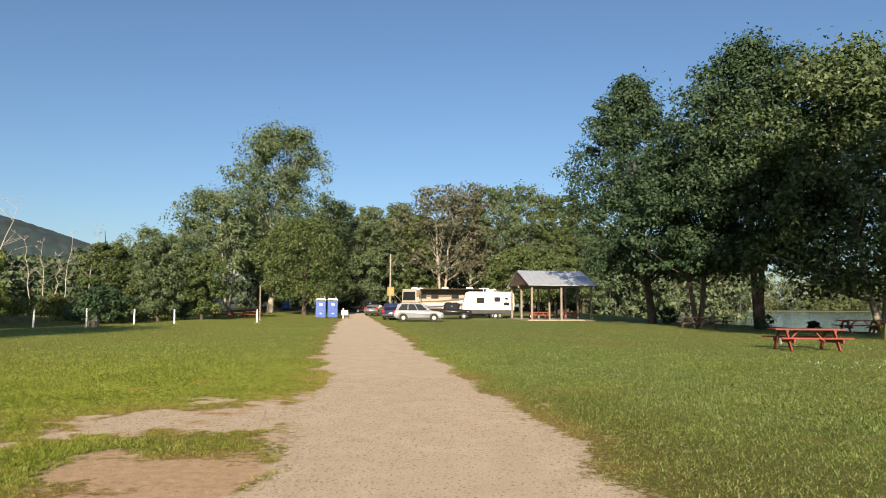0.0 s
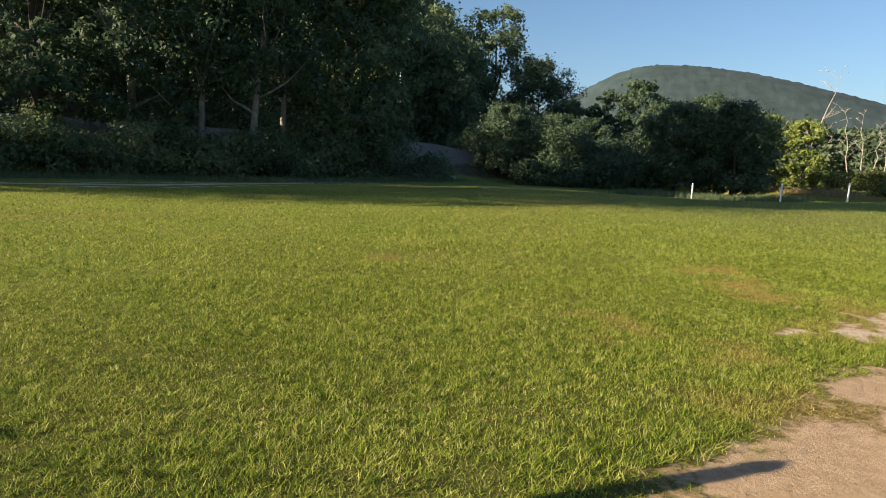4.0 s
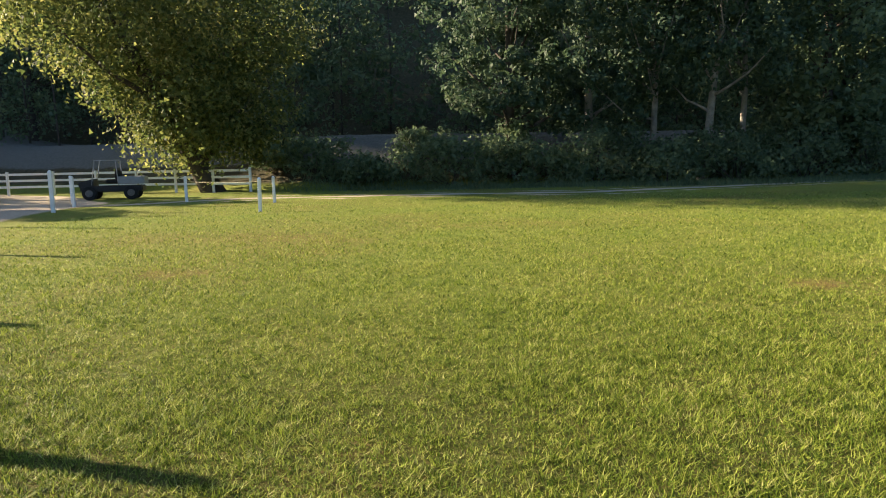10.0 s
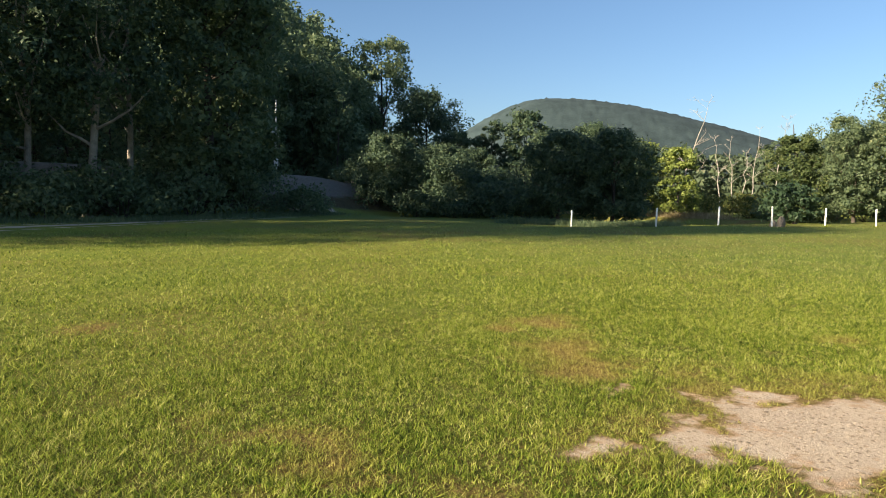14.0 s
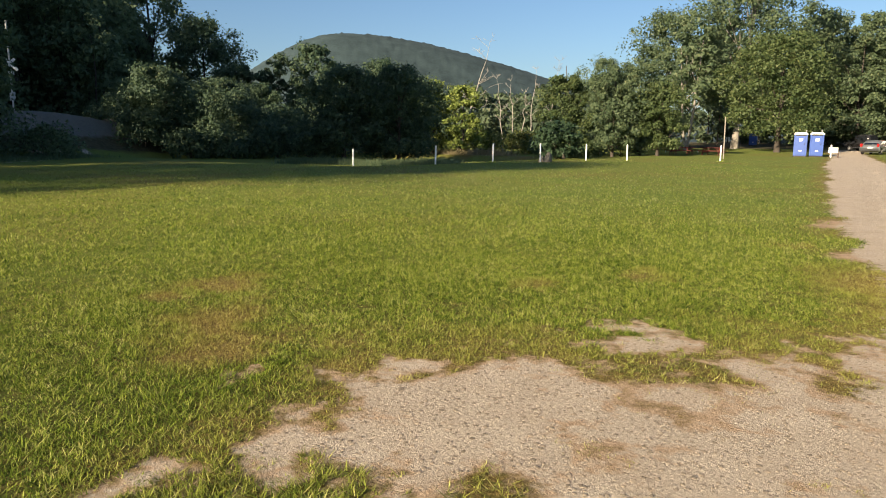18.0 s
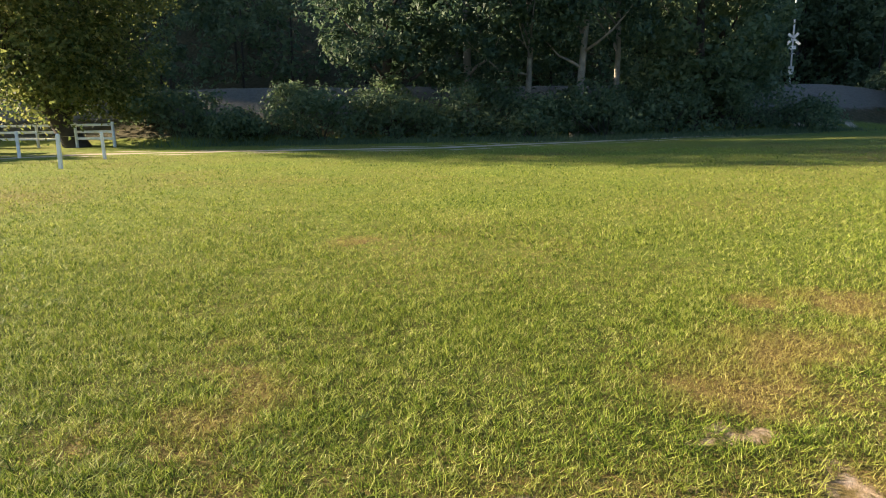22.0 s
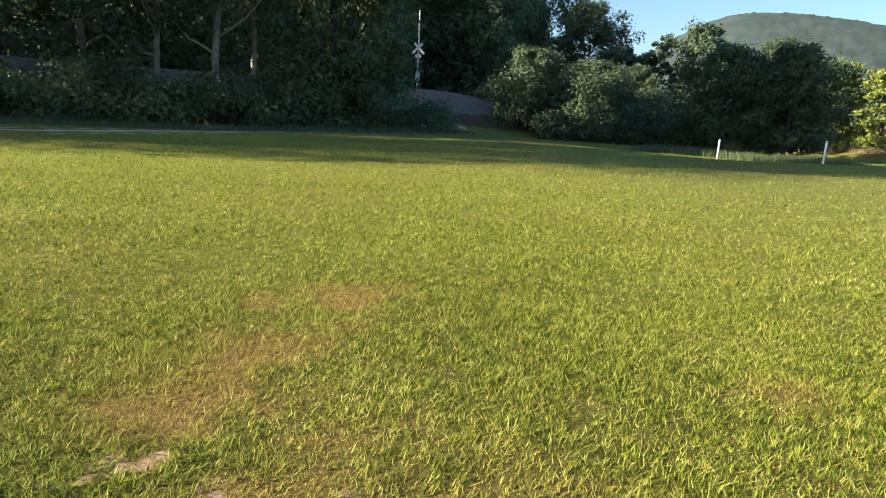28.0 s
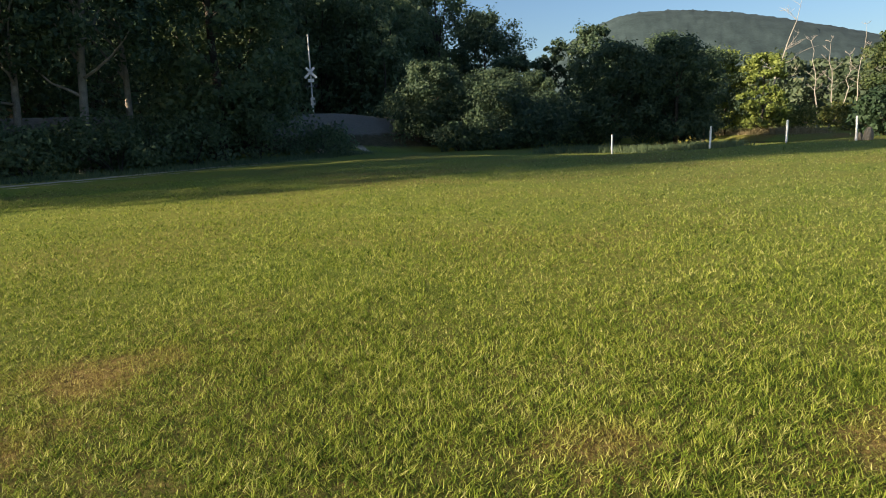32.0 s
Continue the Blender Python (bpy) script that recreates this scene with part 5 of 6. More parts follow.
def pavilion():
    t = thing("picnic_pavilion", 9.0, 70.0, 8, "open picnic pavilion with grey metal roof on wooden posts", "pavilion", z=gz(12, 74))
    part("slab", box(7.3, 9.2, 0.3, 3.55, 4.6, -0.2, 0.02), M_CONC, t, "pale concrete slab")
    for sx in (0.4, 3.6, 6.9):
        for sy in (0.3, 4.6, 8.9):
            part("post", box(0.2, 0.2, 3.65, sx, sy, 0.1, 0.012), M_GREYWOOD, t)
    for sy in (0.3, 4.6, 8.9):
        part("beam", box(7.2, 0.12, 0.26, 3.6, sy, 3.55, 0.01), M_GREYWOOD, t)
    for k in range(8):
        x = 0.15 + k * 0.99
        for s in (-1, 1):
            a, b = Vector((x, 4.6, 5.35)), Vector((x, 4.6 + s * 4.75, 3.68))
            m = Matrix.Translation((a + b) / 2) @ (a - b).to_track_quat("Z", "X").to_matrix().to_4x4()
            part("rafter", box(0.14, 0.05, (a - b).length, 0, 0, 0, 0.005, m @ pose(0, 0, -(a - b).length / 2)), M_DARKWOOD, t)
    roof = part("roof", prism([(-4.95, 3.66), (0, 5.4), (4.95, 3.66), (4.95, 3.71), (0, 5.47), (-4.95, 3.71)], -0.1, 7.35, 0.0), M_ROOF, t, "grey ribbed metal roof")
    roof.matrix_basis = pose(7.25, 4.6, 0, 0, 0, 90)
    for k in range(13):
        for s in (-1, 1):
            a, b = Vector((k * 0.605, 4.6, 5.49)), Vector((k * 0.605, 4.6 + s * 4.9, 3.75))
            m = Matrix.Translation((a + b) / 2) @ (a - b).to_track_quat("Z", "X").to_matrix().to_4x4()
            part("roof_rib", box(0.03, 0.05, (a - b).length, 0, 0, 0, 0.004, m @ pose(0, 0, -(a - b).length / 2)), M_ROOF, t)
    for sx, s in ((0.05, -1), (7.15, 1)):
        part("gable", prism([(0.3, 3.8), (8.9, 3.8), (4.6, 5.3)], -0.02, 0.02, 0.0), M_DARKWOOD, t, "dark boarded gable").matrix_basis = pose(sx, 0, 0, 0, 0, 90)
    part("half_wall", box(0.16, 0.16, 1.4, 2.3, 0.3, 0.1, 0.01), M_GREYWOOD, t)
    part("grill", box(0.6, 0.5, 1.0, 5.6, 7.2, 0.1, 0.02), M_DARK, t)


pavilion()
for x, y, a in ((10.3, 71.4, 8), (11.0, 75.6, 8), (14.4, 76.4, 8)):
    copy_thing(red_table, pose(x, y, gz(12, 74) + 0.1, 0, 0, a))

# ---- vehicles ----


def car(x, y, turn, paint, label, kind="suv", long=4.6, z=None):
    t = thing("car", x, y, turn, label, "car", "parked cars", z)
    h = long / 2
    if kind == "suv":
        low = [(-h, 0.45), (-h + 0.02, 0.95), (-h + 0.18, 1.08), (h - 1.25, 1.06), (h - 0.35, 0.94), (h - 0.04, 0.75), (h, 0.42), (h - 0.3, 0.3), (-h + 0.3, 0.3)]
        cab = [(-h + 0.1, 1.02), (-h + 0.32, 1.62), (-h + 0.62, 1.73), (0.2, 1.71), (0.5, 1.64), (h - 1.15, 1.02)]
    elif kind == "pickup":
        low = [(-h, 0.6), (-h, 1.12), (h - 1.5, 1.14), (h - 0.25, 1.08), (h, 0.9), (h, 0.5), (h - 0.3, 0.42), (-h + 0.3, 0.42)]
        cab = [(-0.55, 1.1), (-0.4, 1.78), (-0.2, 1.86), (1.0, 1.86), (1.25, 1.78), (h - 1.35, 1.1)]
    else:
        low = [(-h, 0.4), (-h + 0.02, 0.85), (-h + 0.25, 0.98), (h - 1.2, 0.92), (h - 0.3, 0.78), (h, 0.6), (h, 0.38), (h - 0.3, 0.26), (-h + 0.3, 0.26)]
        cab = [(-h + 0.35, 0.94), (-h + 1.0, 1.36), (-h + 1.4, 1.44), (0.3, 1.44), (0.6, 1.38), (h - 1.25, 0.9)]
    r = 0.36 if kind != "sedan" else 0.32
    rear_x, front_x = -h + 0.85, h - 0.9
    sill_z = low[-1][1]
    under = [(cx + (r + 0.07) * math.cos(a), max(sill_z, r + (r + 0.07) * math.sin(a))) for cx in (front_x, rear_x) for a in np.linspace(-0.05, math.pi + 0.05, 9)]
    part("body", prism(low[:-1] + under[:9] + under[9:] + [low[-1]], -0.9, 0.9, 0.025, 0.06, 0.7), paint, t, smooth=True)
    part("underbody", box(long - 0.6, 1.62, 0.5, 0, 0, sill_z - 0.06, 0.04), M_DARK, t)
    part("cabin", prism(cab, -0.82, 0.82, 0.05, 0.16, cab[0][1]), paint, t, smooth=True)
    zb, zt = cab[0][1] + 0.05, max(c[1] for c in cab) - 0.1
    lx, rx = cab[0][0], cab[-1][0]
    tl, tr = cab[2][0], cab[3][0]
    top_z = max(c[1] for c in cab)

    def flank(z, s):
        return s * (0.82 * (1 - 0.16 * max(0, (z - cab[0][1]) / (top_z - cab[0][1]))) + 0.022)

    for s in (-1, 1):
        cuts = np.linspace(0, 1, 4 if kind == "suv" else 3)
        for a, b in zip(cuts, cuts[1:]):
            w = [(lx + 0.22 + (rx - lx - 0.55) * a + 0.03, zb), (lx + 0.22 + (rx - lx - 0.55) * b - 0.03, zb), (tl + 0.05 + (tr - tl - 0.05) * b - 0.03, zt), (tl + 0.05 + (tr - tl - 0.05) * a + 0.03, zt)]
            v = [(px, flank(pz, s), pz) for px, pz in w] + [(px, flank(pz, s) - s * 0.02, pz) for px, pz in w]
            child("side_window", mesh_of("side_window", v, [(0, 1, 2, 3), (7, 6, 5, 4), (0, 4, 5, 1), (1, 5, 6, 2), (2, 6, 7, 3), (3, 7, 4, 0)], M_GLASS), t, "dark side window")
        for cut in (0.34, 0.66):
            part("door_handle", box(0.16, 0.03, 0.03, lx + 0.3 + (rx - lx) * cut, s * 0.905, zb - 0.14, 0.008), paint, t)
    part("windscreen", prism([(rx - 0.1, zb), (rx - 0.04, zb + 0.02), (tr + 0.36, zt + 0.02), (tr + 0.26, zt)], -0.66, 0.66, 0.0), M_GLASS, t, "dark windscreen")
    part("rear_window", prism([(lx + 0.0, zb + 0.06), (lx - 0.04, zb + 0.04), (tl - 0.22, zt), (tl - 0.14, zt + 0.03)], -0.62, 0.62, 0.0), M_GLASS, t, "dark rear window")
    part("sill", box(front_x - rear_x - 2 * r - 0.2, 1.82, 0.14, 0, 0, low[-1][1] - 0.04, 0.03), M_DARK, t)
    for sx, nm in ((-h + 0.0, "rear_bumper"), (h - 0.02, "front_bumper")):
        part(nm, box(0.16, 1.7, 0.24, sx, 0, low[0][1] - 0.02, 0.05), M_DARK, t)
    for s in (-1, 1):
        part("headlight", box(0.22, 0.3, 0.16, h - 0.16, s * 0.68, 0.68 if kind != "pickup" else 0.85, 0.03), M_LAMPCLEAR, t)
        part("tail_light", box(0.12, 0.22, 0.34, -h + 0.05, s * 0.74, 0.74, 0.03), M_LAMPRED, t)
        part("mirror", box(0.14, 0.2, 0.14, rx - 0.35, s * 0.98, zb, 0.03), paint, t)
    for s in (-0.62, 0.62):
        part("roof_rail", box(tr - tl, 0.04, 0.05, (tl + tr) / 2, s, max(c[1] for c in cab), 0.01), M_DARK, t)
    part("number_plate", box(0.02, 0.32, 0.16, -h - 0.02, 0, 0.6, 0.003), M_OLDWHITE, t)
    for wx in (rear_x, front_x):
        for wy in (-0.8, 0.8):
            wheel(t, wx, wy, r, 0.22, M_ALLOY)
    return t


car(-2.25, 63.4, 3, M_SILVER, "silver sport utility car parked beside the gravel road", "suv", 4.6)
car(-5.0, 70.5, 82, M_BLUECAR, "dark blue car parked behind a silver car", "suv", 4.5)
car(-5.6, 76.0, 84, M_REDCAR, "dark red car parked in the row", "suv", 4.5)
car(-8.9, 88.5, 80, M_GREYCAR, "grey car parked at the edge of the road", "sedan", 4.5)
car(-10.4, 98.0, 150, M_BLACKCAR, "black pickup truck parked across the end of the road", "pickup", 5.4)
car(0.6, 75.5, 4, M_BLACKCAR, "black pickup truck coupled to the white trailer", "pickup", 5.2)


def travel_trailer():
    t = thing("travel_trailer", 5.3, 80.2, 2, "white travel trailer with dark skirt and small windows", "trailer")
    t_h = [(-2.95, 0.62), (-3.0, 1.3), (-2.55, 3.0), (-2.35, 3.12), (3.0, 3.12), (3.1, 3.0), (3.1, 0.62)]
    part("body", prism([(x, z) for x, z in t_h if z > 0.9] + [(3.1, 1.0), (-3.0, 1.0)], -1.2, 1.2, 0.05), M_TRAILER, t)
    part("skirt", box(6.0, 2.36, 0.44, 0.05, 0, 0.56, 0.02), M_DARK, t, "black lower skirt")
    for x, z, w, h in ((-0.9, 1.75, 0.85, 0.6), (1.1, 1.95, 0.65, 0.45), (2.2, 2.2, 0.3, 0.16), (2.2, 1.5, 0.55, 0.3)):
        win = part("window", box(w + 0.1, 0.05, h + 0.1, x, -1.21, z, 0.02), M_DARK, t)
        part("pane", box(w, 0.03, h, x, -1.235, z + 0.05, 0.01), M_GLASS, win)
    part("swoosh", prism([(2.5, 2.5), (2.9, 2.75), (2.75, 2.2), (2.55, 1.95), (2.7, 2.4)], -1.225, -1.215, 0.0), M_SWOOSH, t, "grey-purple curved decal")
    for k in range(3):
        part("stripe", box(1.6 - 0.3 * k, 0.012, 0.03, 0.2 - k * 0.5, -1.212, 1.32 - 0.08 * k, 0.0), M_SWOOSH, t, "thin grey decal line")
    part("awning_roll", round_bar((-2.2, -1.27, 2.95), (2.7, -1.27, 2.95), 0.06), M_OLDWHITE, t)
    part("air_conditioner", box(0.9, 0.8, 0.26, 0.3, 0, 3.12, 0.06), M_WHITE, t)
    part("drawbar", box(1.3, 0.2, 0.12, -3.5, 0, 0.55, 0.02), M_DARK, t)
    part("gas_bottle", round_bar((-3.35, 0.2, 0.65), (-3.35, 0.2, 1.25), 0.16, 0.15, 14), M_WHITE, t)
    part("gas_bottle", round_bar((-3.35, -0.2, 0.65), (-3.35, -0.2, 1.25), 0.16, 0.15, 14), M_WHITE, t)
    part("aerial", round_bar((-0.4, 0.2, 3.1), (-0.4, 0.2, 3.55), 0.03), M_WHITE, t)
    part("aerial_arm", round_bar((-0.9, 0.2, 3.55), (0.2, 0.2, 3.55), 0.05), M_WHITE, t)
    for wx in (0.6, 1.4):
        for wy in (-1.13, 1.13):
            wheel(t, wx, wy, 0.34, 0.2)
    part("step", box(0.6, 0.3, 0.05, -0.1, -1.4, 0.35, 0.01), M_DARK, t)
    part("jack", box(0.06, 0.06, 0.6, -2.4, -1.0, 0.0, 0.005), M_DARK, t)
    part("jack", box(0.06, 0.06, 0.6, 2.7, -1.0, 0.0, 0.005), M_DARK, t)
    wheel(t, 0.85, -1.6, 0.3, 0.05, M_WHITE)


travel_trailer()


def motorhome(x, y, turn, label, long, paint, low_paint):
    t = thing("motorhome", x, y, turn, label, "motorhome", "parked motorhomes")
    h = long / 2
    part("body", prism([(-h, 0.95), (-h, 3.35), (-h + 0.2, 3.5), (h - 0.3, 3.5), (h, 3.2), (h + 0.1, 1.8), (h, 0.95)], -1.24, 1.24, 0.06), paint, t)
    part("skirt", box(long - 0.2, 2.42, 0.6, 0, 0, 0.4, 0.04), low_paint, t)
    part("upper_band", box(long - 0.3, 0.03, 0.95, 0, -1.25, 2.4, 0.01), low_paint, t, "dark upper band")
    for k in range(5):
        z0 = 0.98 + 0.36 * k
        pts = [(-h + 0.4, z0), (-h * 0.3, z0 + 0.1), (h * 0.3, z0 + 0.42), (h - 0.4, z0 + 0.6), (h - 0.4, z0 + 0.84), (h * 0.2, z0 + 0.66), (-h * 0.35, z0 + 0.28), (-h + 0.4, z0 + 0.14)]
        part("swoosh", prism(pts, -1.258 - 0.004 * k, -1.25, 0.0), (M_DARK, M_WHITE, M_BROWN, M_TAN, M_BROWN)[k], t, "long curved decal")
    for k, wx in enumerate((-h + 1.0, -h + 2.6, -0.2, 1.7)):
        win = part("window", box(1.0, 0.05, 0.7, wx, -1.28, 2.2, 0.03), M_DARK, t)
        part("pane", box(0.88, 0.03, 0.58, wx, -1.305, 2.26, 0.01), M_GLASS, win)
    part("windscreen", prism([(h + 0.04, 1.9), (h + 0.13, 1.9), (h + 0.02, 3.1), (h - 0.05, 3.1)], -1.1, 1.1, 0.0), M_GLASS, t)
    part("awning", prism([(-h + 0.6, 3.46), (h - 0.8, 3.46), (h - 0.8, 3.5), (-h + 0.6, 3.5)], -3.4, -1.25, 0.0), M_BROWN, t, "dark spread awning")
    for sx in (-h + 0.7, h - 0.9):
        part("awning_arm", round_bar((sx, -1.28, 1.3), (sx, -3.35, 3.45), 0.03), M_CHROME, t)
    part("roof_edge", box(long - 0.5, 0.06, 0.1, 0, -1.26, 3.42, 0.01), M_WHITE, t, "white roof edge")
    for k in (-1.5, 1.8):
        part("roof_unit", box(0.9, 0.8, 0.28, k, 0, 3.5, 0.06), M_WHITE, t)
    for wx in (-h + 2.4, h - 1.6):
        for wy in (-1.1, 1.1):
            wheel(t, wx, wy, 0.46, 0.26)


motorhome(1.8, 90.5, 2, "cream and brown motorhome with long curved decals", 11.0, M_TAN, M_BROWN)
motorhome(-3.6, 99.0, -104, "cream and brown motorhome parked behind the cars", 8.0, M_TAN, M_DARK)

# ---- grass and loose gravel ----


def blades(seed, x0, x1, y0, y1, thick, high, wide, label):
    """Bent grass blades, three corners each: thick on the square metre beside the walked line, thinner and broader away from it."""
    rng = np.random.default_rng(seed)
    n = int((x1 - x0) * (y1 - y0) * thick)
    x, y = rng.uniform(x0, x1, n), rng.uniform(y0, y1, n)
    away = from_walk(x, y)
    ok = rng.uniform(0, 1, n) < np.minimum(1, 9300 * (NEAR / np.maximum(away, NEAR)) ** 3.0 / thick) * np.clip((92 - away) / 46, 0, 1) * np.where(away < 1.5, 0.35, 1)
    x, y, away = x[ok], y[ok], away[ok]
    n = len(x)
    fine = np.clip(grain(x, y, 0.05, 21) * 0.6 + grain(x, y, 0.13, 22) * 0.6, -1, 1)
    clump = cloud(x, y, 0.7, 23, 3)
    g, e, d = ground_masks(x, y)
    weed = (cloud(x, y, 0.34, 31, 3) > 0.3) & (x > -5.5) & (x < -1.9) & (y > 3.5) & (y < 11.5) & (np.maximum(g, e) < 0.9)
    bare = np.maximum(g, e) + 0.18 * grain(x, y, 0.07, 9) > 0.47
    keep = (~bare | (weed & (rng.uniform(0, 1, n) < 0.5))) & (rng.uniform(0, 1, n) < 0.86 + 0.16 * clump + 0.3 * fine - 0.14 * np.clip((d - 0.5) * 3, 0, 1))
    x, y, d, clump, fine, away, bare = x[keep], y[keep], d[keep], clump[keep], fine[keep], away[keep], bare[keep]
    n = len(x)
    grow = np.maximum(1, away / NEAR) ** 0.85
    a = rng.uniform(0, 2 * np.pi, n) + 1.2 * grain(x, y, 0.3, 51)
    h = high * rng.uniform(0.4, 1.3, n) * (0.95 + 0.3 * clump + 0.35 * fine) * (1 - 0.4 * np.clip((d - 0.45) * 2, 0, 1)) * np.where(bare, 0.45, 1) * np.minimum(grow, 1.7) ** 0.5
    lie = rng.uniform(0.15, 1.9, n) * h
    w = wide * rng.uniform(0.6, 1.35, n) * grow
    ux, uy = np.cos(a), np.sin(a)
    root = np.stack([x, y, gz(x, y) - 0.003], -1)
    turn = a + rng.uniform(0.6, 2.5, n)
    across = np.stack([np.cos(turn) * w, np.sin(turn) * w, 0 * w], -1) / 2
    tip = root + np.stack([ux * lie, uy * lie, h * rng.uniform(0.6, 1.0, n)], -1)
    flat = np.stack([root - across, tip, root + across], 1).reshape(-1, 3)
    me = raw_mesh("grass", flat, np.arange(len(flat)), 3, M_BLADE)
    for key, values in (("dry", d), ("green_tone", green_tone_side(x, y))):
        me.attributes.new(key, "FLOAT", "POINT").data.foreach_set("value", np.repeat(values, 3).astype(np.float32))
    tagged(new("grass", me), label, "grass", kind="stuff")


def blade_mat():
    m = bpy.data.materials.new("grass_blades")
    m.use_nodes = True
    n, l = m.node_tree.nodes, m.node_tree.links
    out, b = n["Material Output"], n["Principled BSDF"]
    b.inputs["Roughness"].default_value, b.inputs["Specular IOR Level"].default_value = 0.55, 0.14
    g, co = n.new("ShaderNodeNewGeometry"), n.new("ShaderNodeTexCoord")
    t, t2 = n.new("ShaderNodeTexNoise"), n.new("ShaderNodeTexNoise")
    t.inputs["Scale"].default_value, t.inputs["Detail"].default_value = 0.7, 5
    t2.inputs["Scale"].default_value, t2.inputs["Detail"].default_value = 9.0, 4
    l.new(co.outputs["Object"], t.inputs["Vector"])
    l.new(co.outputs["Object"], t2.inputs["Vector"])
    s1 = n.new("ShaderNodeMath")
    s1.operation = "MULTIPLY_ADD"
    s1.inputs[1].default_value = 0.56
    l.new(g.outputs["Random Per Island"], s1.inputs[0])
    s2 = n.new("ShaderNodeMath")
    s2.operation = "MULTIPLY_ADD"
    s2.inputs[1].default_value = 0.24
    l.new(t.outputs[0], s2.inputs[0])
    s3 = n.new("ShaderNodeMath")
    s3.operation = "MULTIPLY"
    s3.inputs[1].default_value = 0.2
    sharp = n.new("ShaderNodeMapRange")
    sharp.inputs[1].default_value, sharp.inputs[2].default_value = 0.36, 0.64
    l.new(t2.outputs[0], sharp.inputs[0])
    l.new(sharp.outputs[0], s3.inputs[0])
    l.new(s3.outputs[0], s2.inputs[2])
    l.new(s2.outputs[0], s1.inputs[2])
    ramp = n.new("ShaderNodeValToRGB")
    e = ramp.color_ramp.elements
    e[0].position, e[0].color = 0.2, (0.025, 0.055, 0.006, 1)
    e[1].position, e[1].color = 0.82, (0.5, 0.49, 0.18, 1)
    for p, c in ((0.36, (0.106, 0.164, 0.017, 1)), (0.54, (0.236, 0.298, 0.036, 1)), (0.69, (0.362, 0.398, 0.078, 1))):
        e.new(p).color = c
    l.new(s1.outputs[0], ramp.inputs[0])
    tr, ms = n.new("ShaderNodeBsdfTranslucent"), n.new("ShaderNodeMixShader")
    ms.inputs[0].default_value = 0.36
    at, mr, mx = n.new("ShaderNodeAttribute"), n.new("ShaderNodeMapRange"), n.new("ShaderNodeMix")
    at.attribute_name = "dry"
    mr.inputs[1].default_value, mr.inputs[2].default_value, mr.inputs[4].default_value = 0.45, 0.9, 0.6
    l.new(at.outputs["Fac"], mr.inputs[0])
    mx.data_type = "RGBA"
    mx.inputs[7].default_value = (0.42, 0.3, 0.11, 1)
    l.new(mr.outputs[0], mx.inputs[0])
    green_tone, green = n.new("ShaderNodeAttribute"), n.new("ShaderNodeMix")
    green_tone.attribute_name = "green_tone"
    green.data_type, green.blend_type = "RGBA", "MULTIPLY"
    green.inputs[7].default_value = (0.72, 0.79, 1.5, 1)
    l.new(green_tone.outputs["Fac"], green.inputs[0])
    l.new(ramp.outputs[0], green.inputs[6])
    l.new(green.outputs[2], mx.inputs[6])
    l.new(mx.outputs[2], b.inputs["Base Color"])
    l.new(mx.outputs[2], tr.inputs["Color"])
    l.new(b.outputs[0], ms.inputs[1])
    l.new(tr.outputs[0], ms.inputs[2])
    l.new(ms.outputs[0], out.inputs["Surface"])
    return m


M_BLADE = blade_mat()
blades(201, -11.5, -1.2, -3.5, 17.0, 9300, 0.04, 0.0064, "mown lawn grass with dry straw blades")
blades(202, -30, -11.5, -12.0, 17.0, 1900, 0.04, 0.0064, "mown lawn grass towards the wood")
blades(203, -34, -1.2, 17.0, 46.0, 2400, 0.04, 0.0064, "mown lawn grass towards the pond")
blades(204, -1.2, 20.0, 1.5, 40.0, 1800, 0.038, 0.0075, "mown lawn grass beside the gravel road")
blades(206, -14, 24, 40.0, 84.0, 34, 0.04, 0.0064, "mown lawn grass at the far end of the field")
blades(207, -34, -14, 46.0, 64.0, 20, 0.04, 0.0064, "mown lawn grass beside the far posts")
blades(205, -11.5, -1.2, -10.0, -3.5, 4500, 0.04, 0.0064, "mown lawn grass beside the drive")


def rough_grass(seed, line, spread, count, high, material, label):
    """Unmown grass along a line on the ground."""
    rng = np.random.default_rng(seed)
    k = rng.uniform(0, len(line) - 1.001, count)
    i = k.astype(int)
    p = np.array(line, float)
    xy = p[i] + (p[i + 1] - p[i]) * (k - i)[:, None] + rng.normal(0, spread, (count, 2))
    x, y = xy.T
    h = high * rng.uniform(0.4, 1.2, count) * (1 + 0.3 * ripple(x, y, 0.8, 5))
    a = rng.uniform(0, 6.28, count)
    root = np.stack([x, y, gz(x, y) - 0.02], -1)
    across = np.stack([np.cos(a), np.sin(a), 0 * a], -1) * 0.02
    tip = root + np.stack([rng.normal(0, 0.3, count) * h, rng.normal(0, 0.3, count) * h, h], -1)
    flat = np.stack([root - across, root + across, tip], 1).reshape(-1, 3)
    tagged(new("tall_grass", raw_mesh("tall_grass", flat, np.arange(len(flat)), 3, material)), label, "tall grass", kind="stuff")


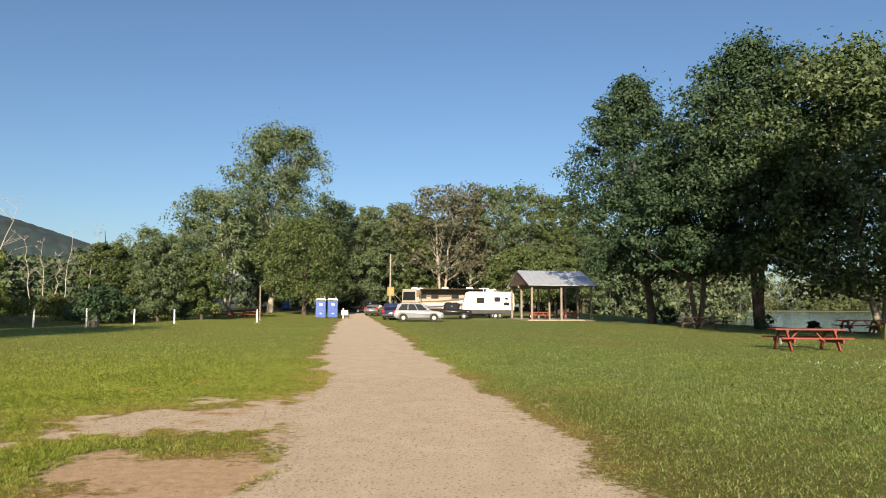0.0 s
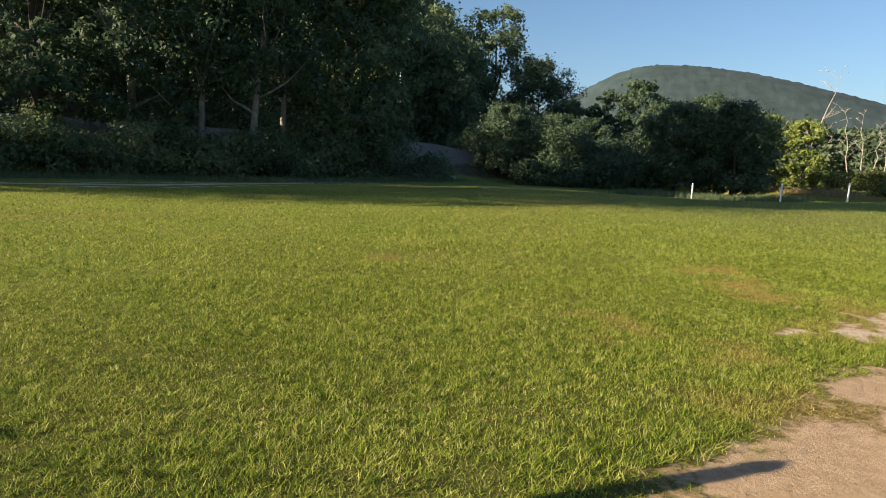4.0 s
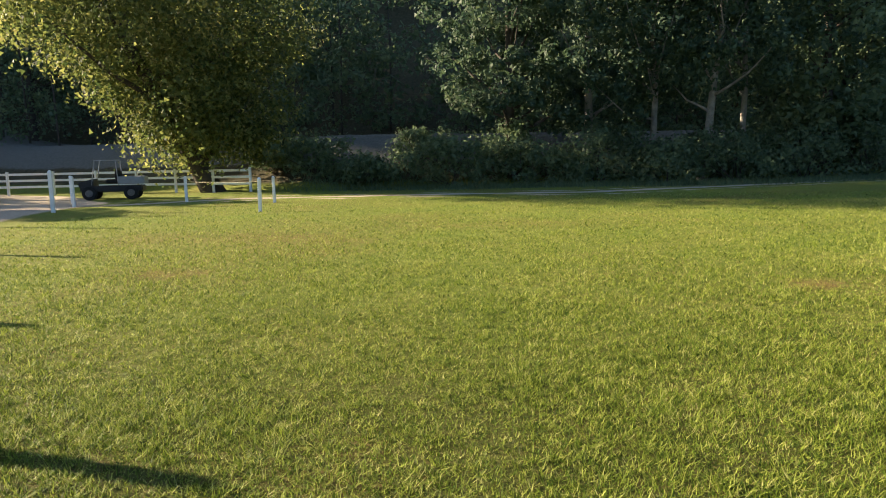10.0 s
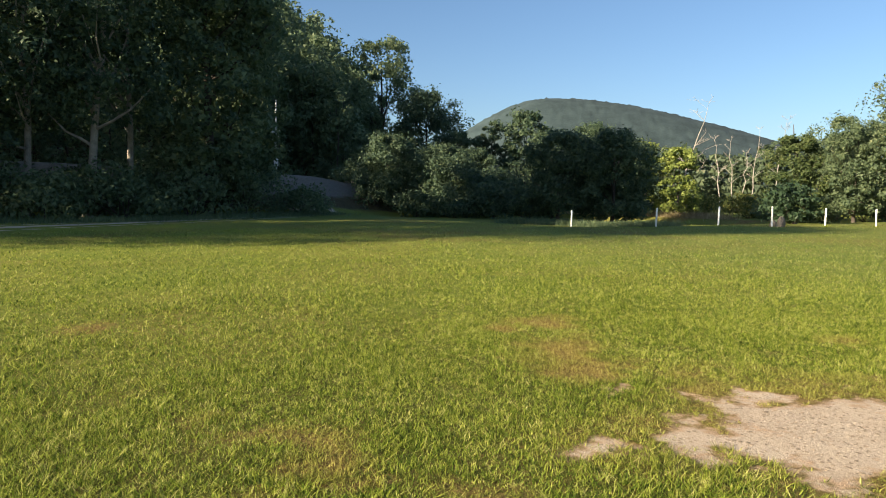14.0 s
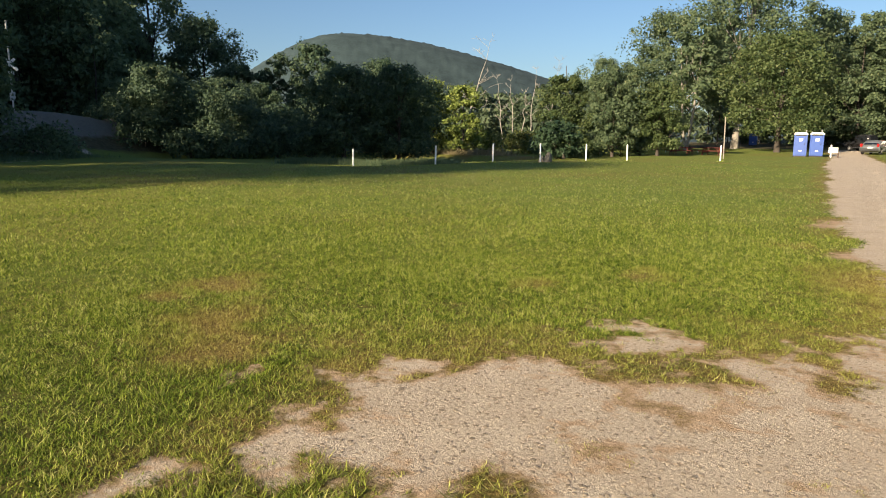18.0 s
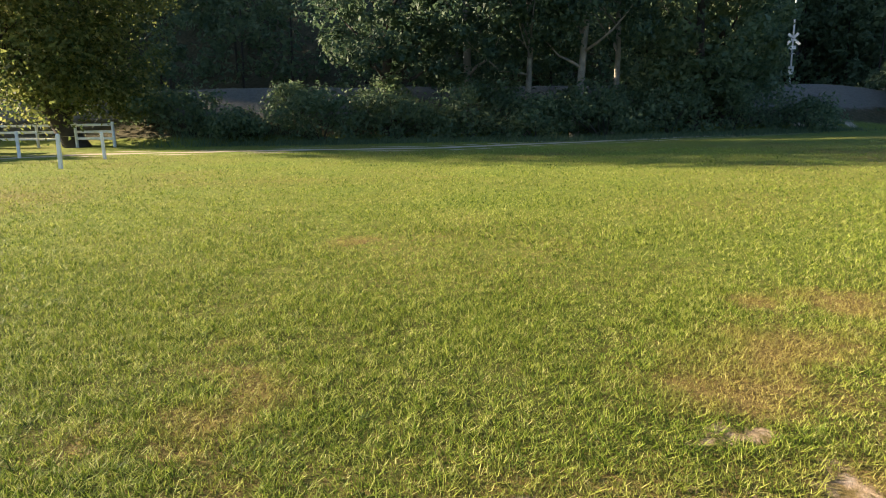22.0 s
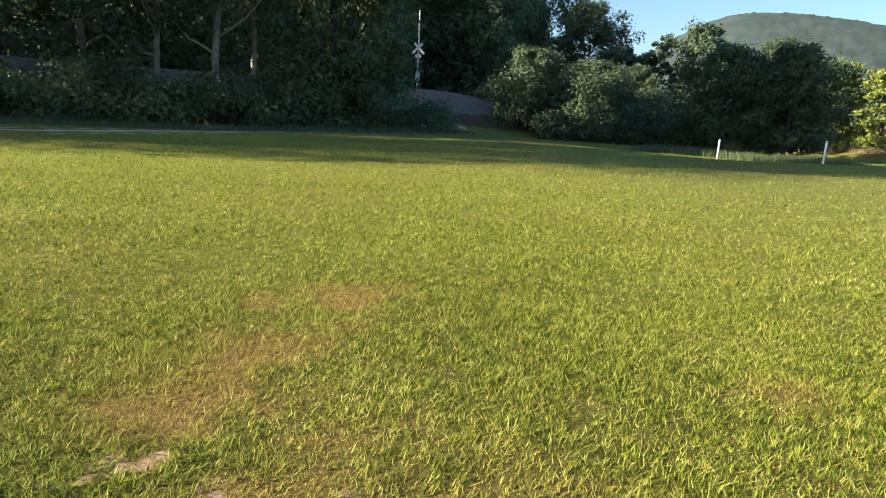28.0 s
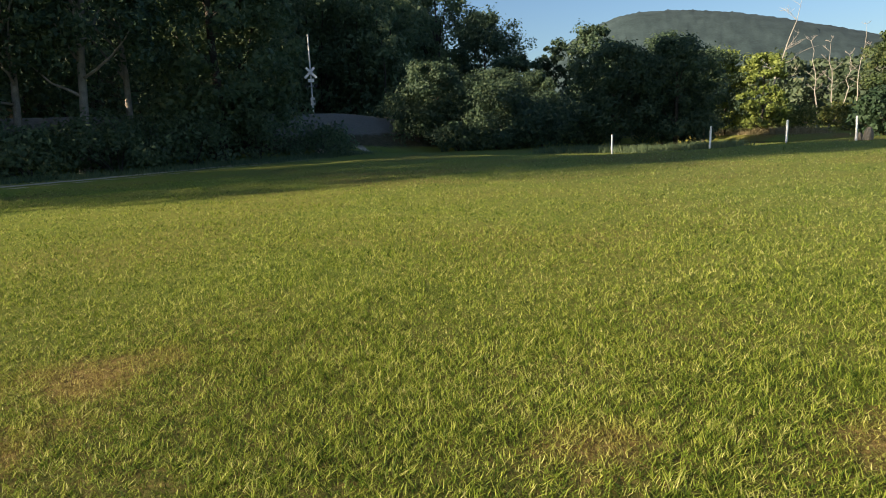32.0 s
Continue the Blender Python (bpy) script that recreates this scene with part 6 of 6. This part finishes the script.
rough_grass(211, [(-40, 37.5), (-36, 38.6), (-31, 40.2), (-29, 41.5)], 0.6, 12000, 0.45, L_LIFTED, "unmown dark green grass behind the white posts")
rough_grass(212, [(-62, 68), (-50, 70), (-42, 69)], 0.8, 9000, 0.7, M_STRAW, "pale dry reeds along the far bank of the pond")
rough_grass(213, [(-37.5, -12), (-38, -4), (-38.5, 4), (-40, 12), (-45, 20), (-50, 27)], 1.2, 16000, 0.32, L_LIFTED, "rank dark grass at the foot of the wood")
for px, py in ((-4.95, -3.2), (-3.11, 0.23), (-7.55, -6.5), (-24.6, 40.4), (-22.1, 48.1), (-20.2, 50.6), (-15.2, 55.0)):
    rough_grass(220 + int(py), [(px - 0.05, py), (px + 0.05, py)], 0.1, 120, 0.13, M_BLADE, "longer grass left round the foot of a post")


def stones(seed, x0, x1, y0, y1, count, size, name="gravel"):
    """Loose stones on the gravel, low and uneven."""
    rng = np.random.default_rng(seed)
    x, y = rng.uniform(x0, x1, count * 3), rng.uniform(y0, y1, count * 3)
    g, e, d = ground_masks(x, y)
    ok = (g + 0.15 * ripple(x, y, 0.2, 8) > 0.55) | ((e > 0.6) & (rng.uniform(0, 1, len(x)) < 0.15))
    x, y = x[ok][:count], y[ok][:count]
    n = len(x)
    r = size * np.minimum(rng.lognormal(0, 0.5, n), 1.9)
    turn = rng.uniform(0, 6.28, n)
    shape = np.array([[1, 0, 0], [0, 1, 0], [-1, 0, 0], [0, -1, 0], [0, 0, 0.4], [0, 0, -0.4]], float)
    v = shape[None] * rng.uniform(0.6, 1.2, (n, 6, 1)) * r[:, None, None]
    c, s = np.cos(turn)[:, None], np.sin(turn)[:, None]
    v = np.stack([v[..., 0] * c - v[..., 1] * s + x[:, None], v[..., 0] * s + v[..., 1] * c + y[:, None], v[..., 2] + gz(x, y)[:, None] + r[:, None] * 0.15], -1)
    tri = np.array([[0, 1, 4], [1, 2, 4], [2, 3, 4], [3, 0, 4], [1, 0, 5], [2, 1, 5], [3, 2, 5], [0, 3, 5]])[:4]
    idx = np.arange(n)[:, None, None] * 6 + tri[None]
    tagged(new(name, raw_mesh(name, v.reshape(-1, 3), idx.reshape(-1), 3, M_GRAVEL)), "loose pale gravel on the road and worn lawn", "gravel", kind="stuff")


def clover(seed, x0, x1, y0, y1, count):
    """Small white flower heads standing in the lawn."""
    rng = np.random.default_rng(seed)
    x, y = rng.uniform(x0, x1, count), rng.uniform(y0, y1, count)
    ok = ripple(x, y, 0.6, 3) > 0.1
    x, y = x[ok], y[ok]
    shape = np.array([[1, 0, 0], [0, 1, 0], [-1, 0, 0], [0, -1, 0], [0, 0, 1], [0, 0, -1]], float) * 0.011
    v = shape[None] + np.stack([x, y, gz(x, y) + 0.06], -1)[:, None]
    tri = np.array([[0, 1, 4], [1, 2, 4], [2, 3, 4], [3, 0, 4], [1, 0, 5], [2, 1, 5], [3, 2, 5], [0, 3, 5]])
    idx = np.arange(len(x))[:, None, None] * 6 + tri[None]
    tagged(new("clover", raw_mesh("clover", v.reshape(-1, 3), idx.reshape(-1), 3, M_OLDWHITE)), "white clover flowers scattered in the lawn", "clover", kind="stuff")


clover(305, 9.0, 13.5, 16.2, 18.8, 170)
stones(301, -6, 2.5, 0, 14, 19000, 0.009)
stones(302, -5, 2.5, 2, 26, 4000, 0.008)
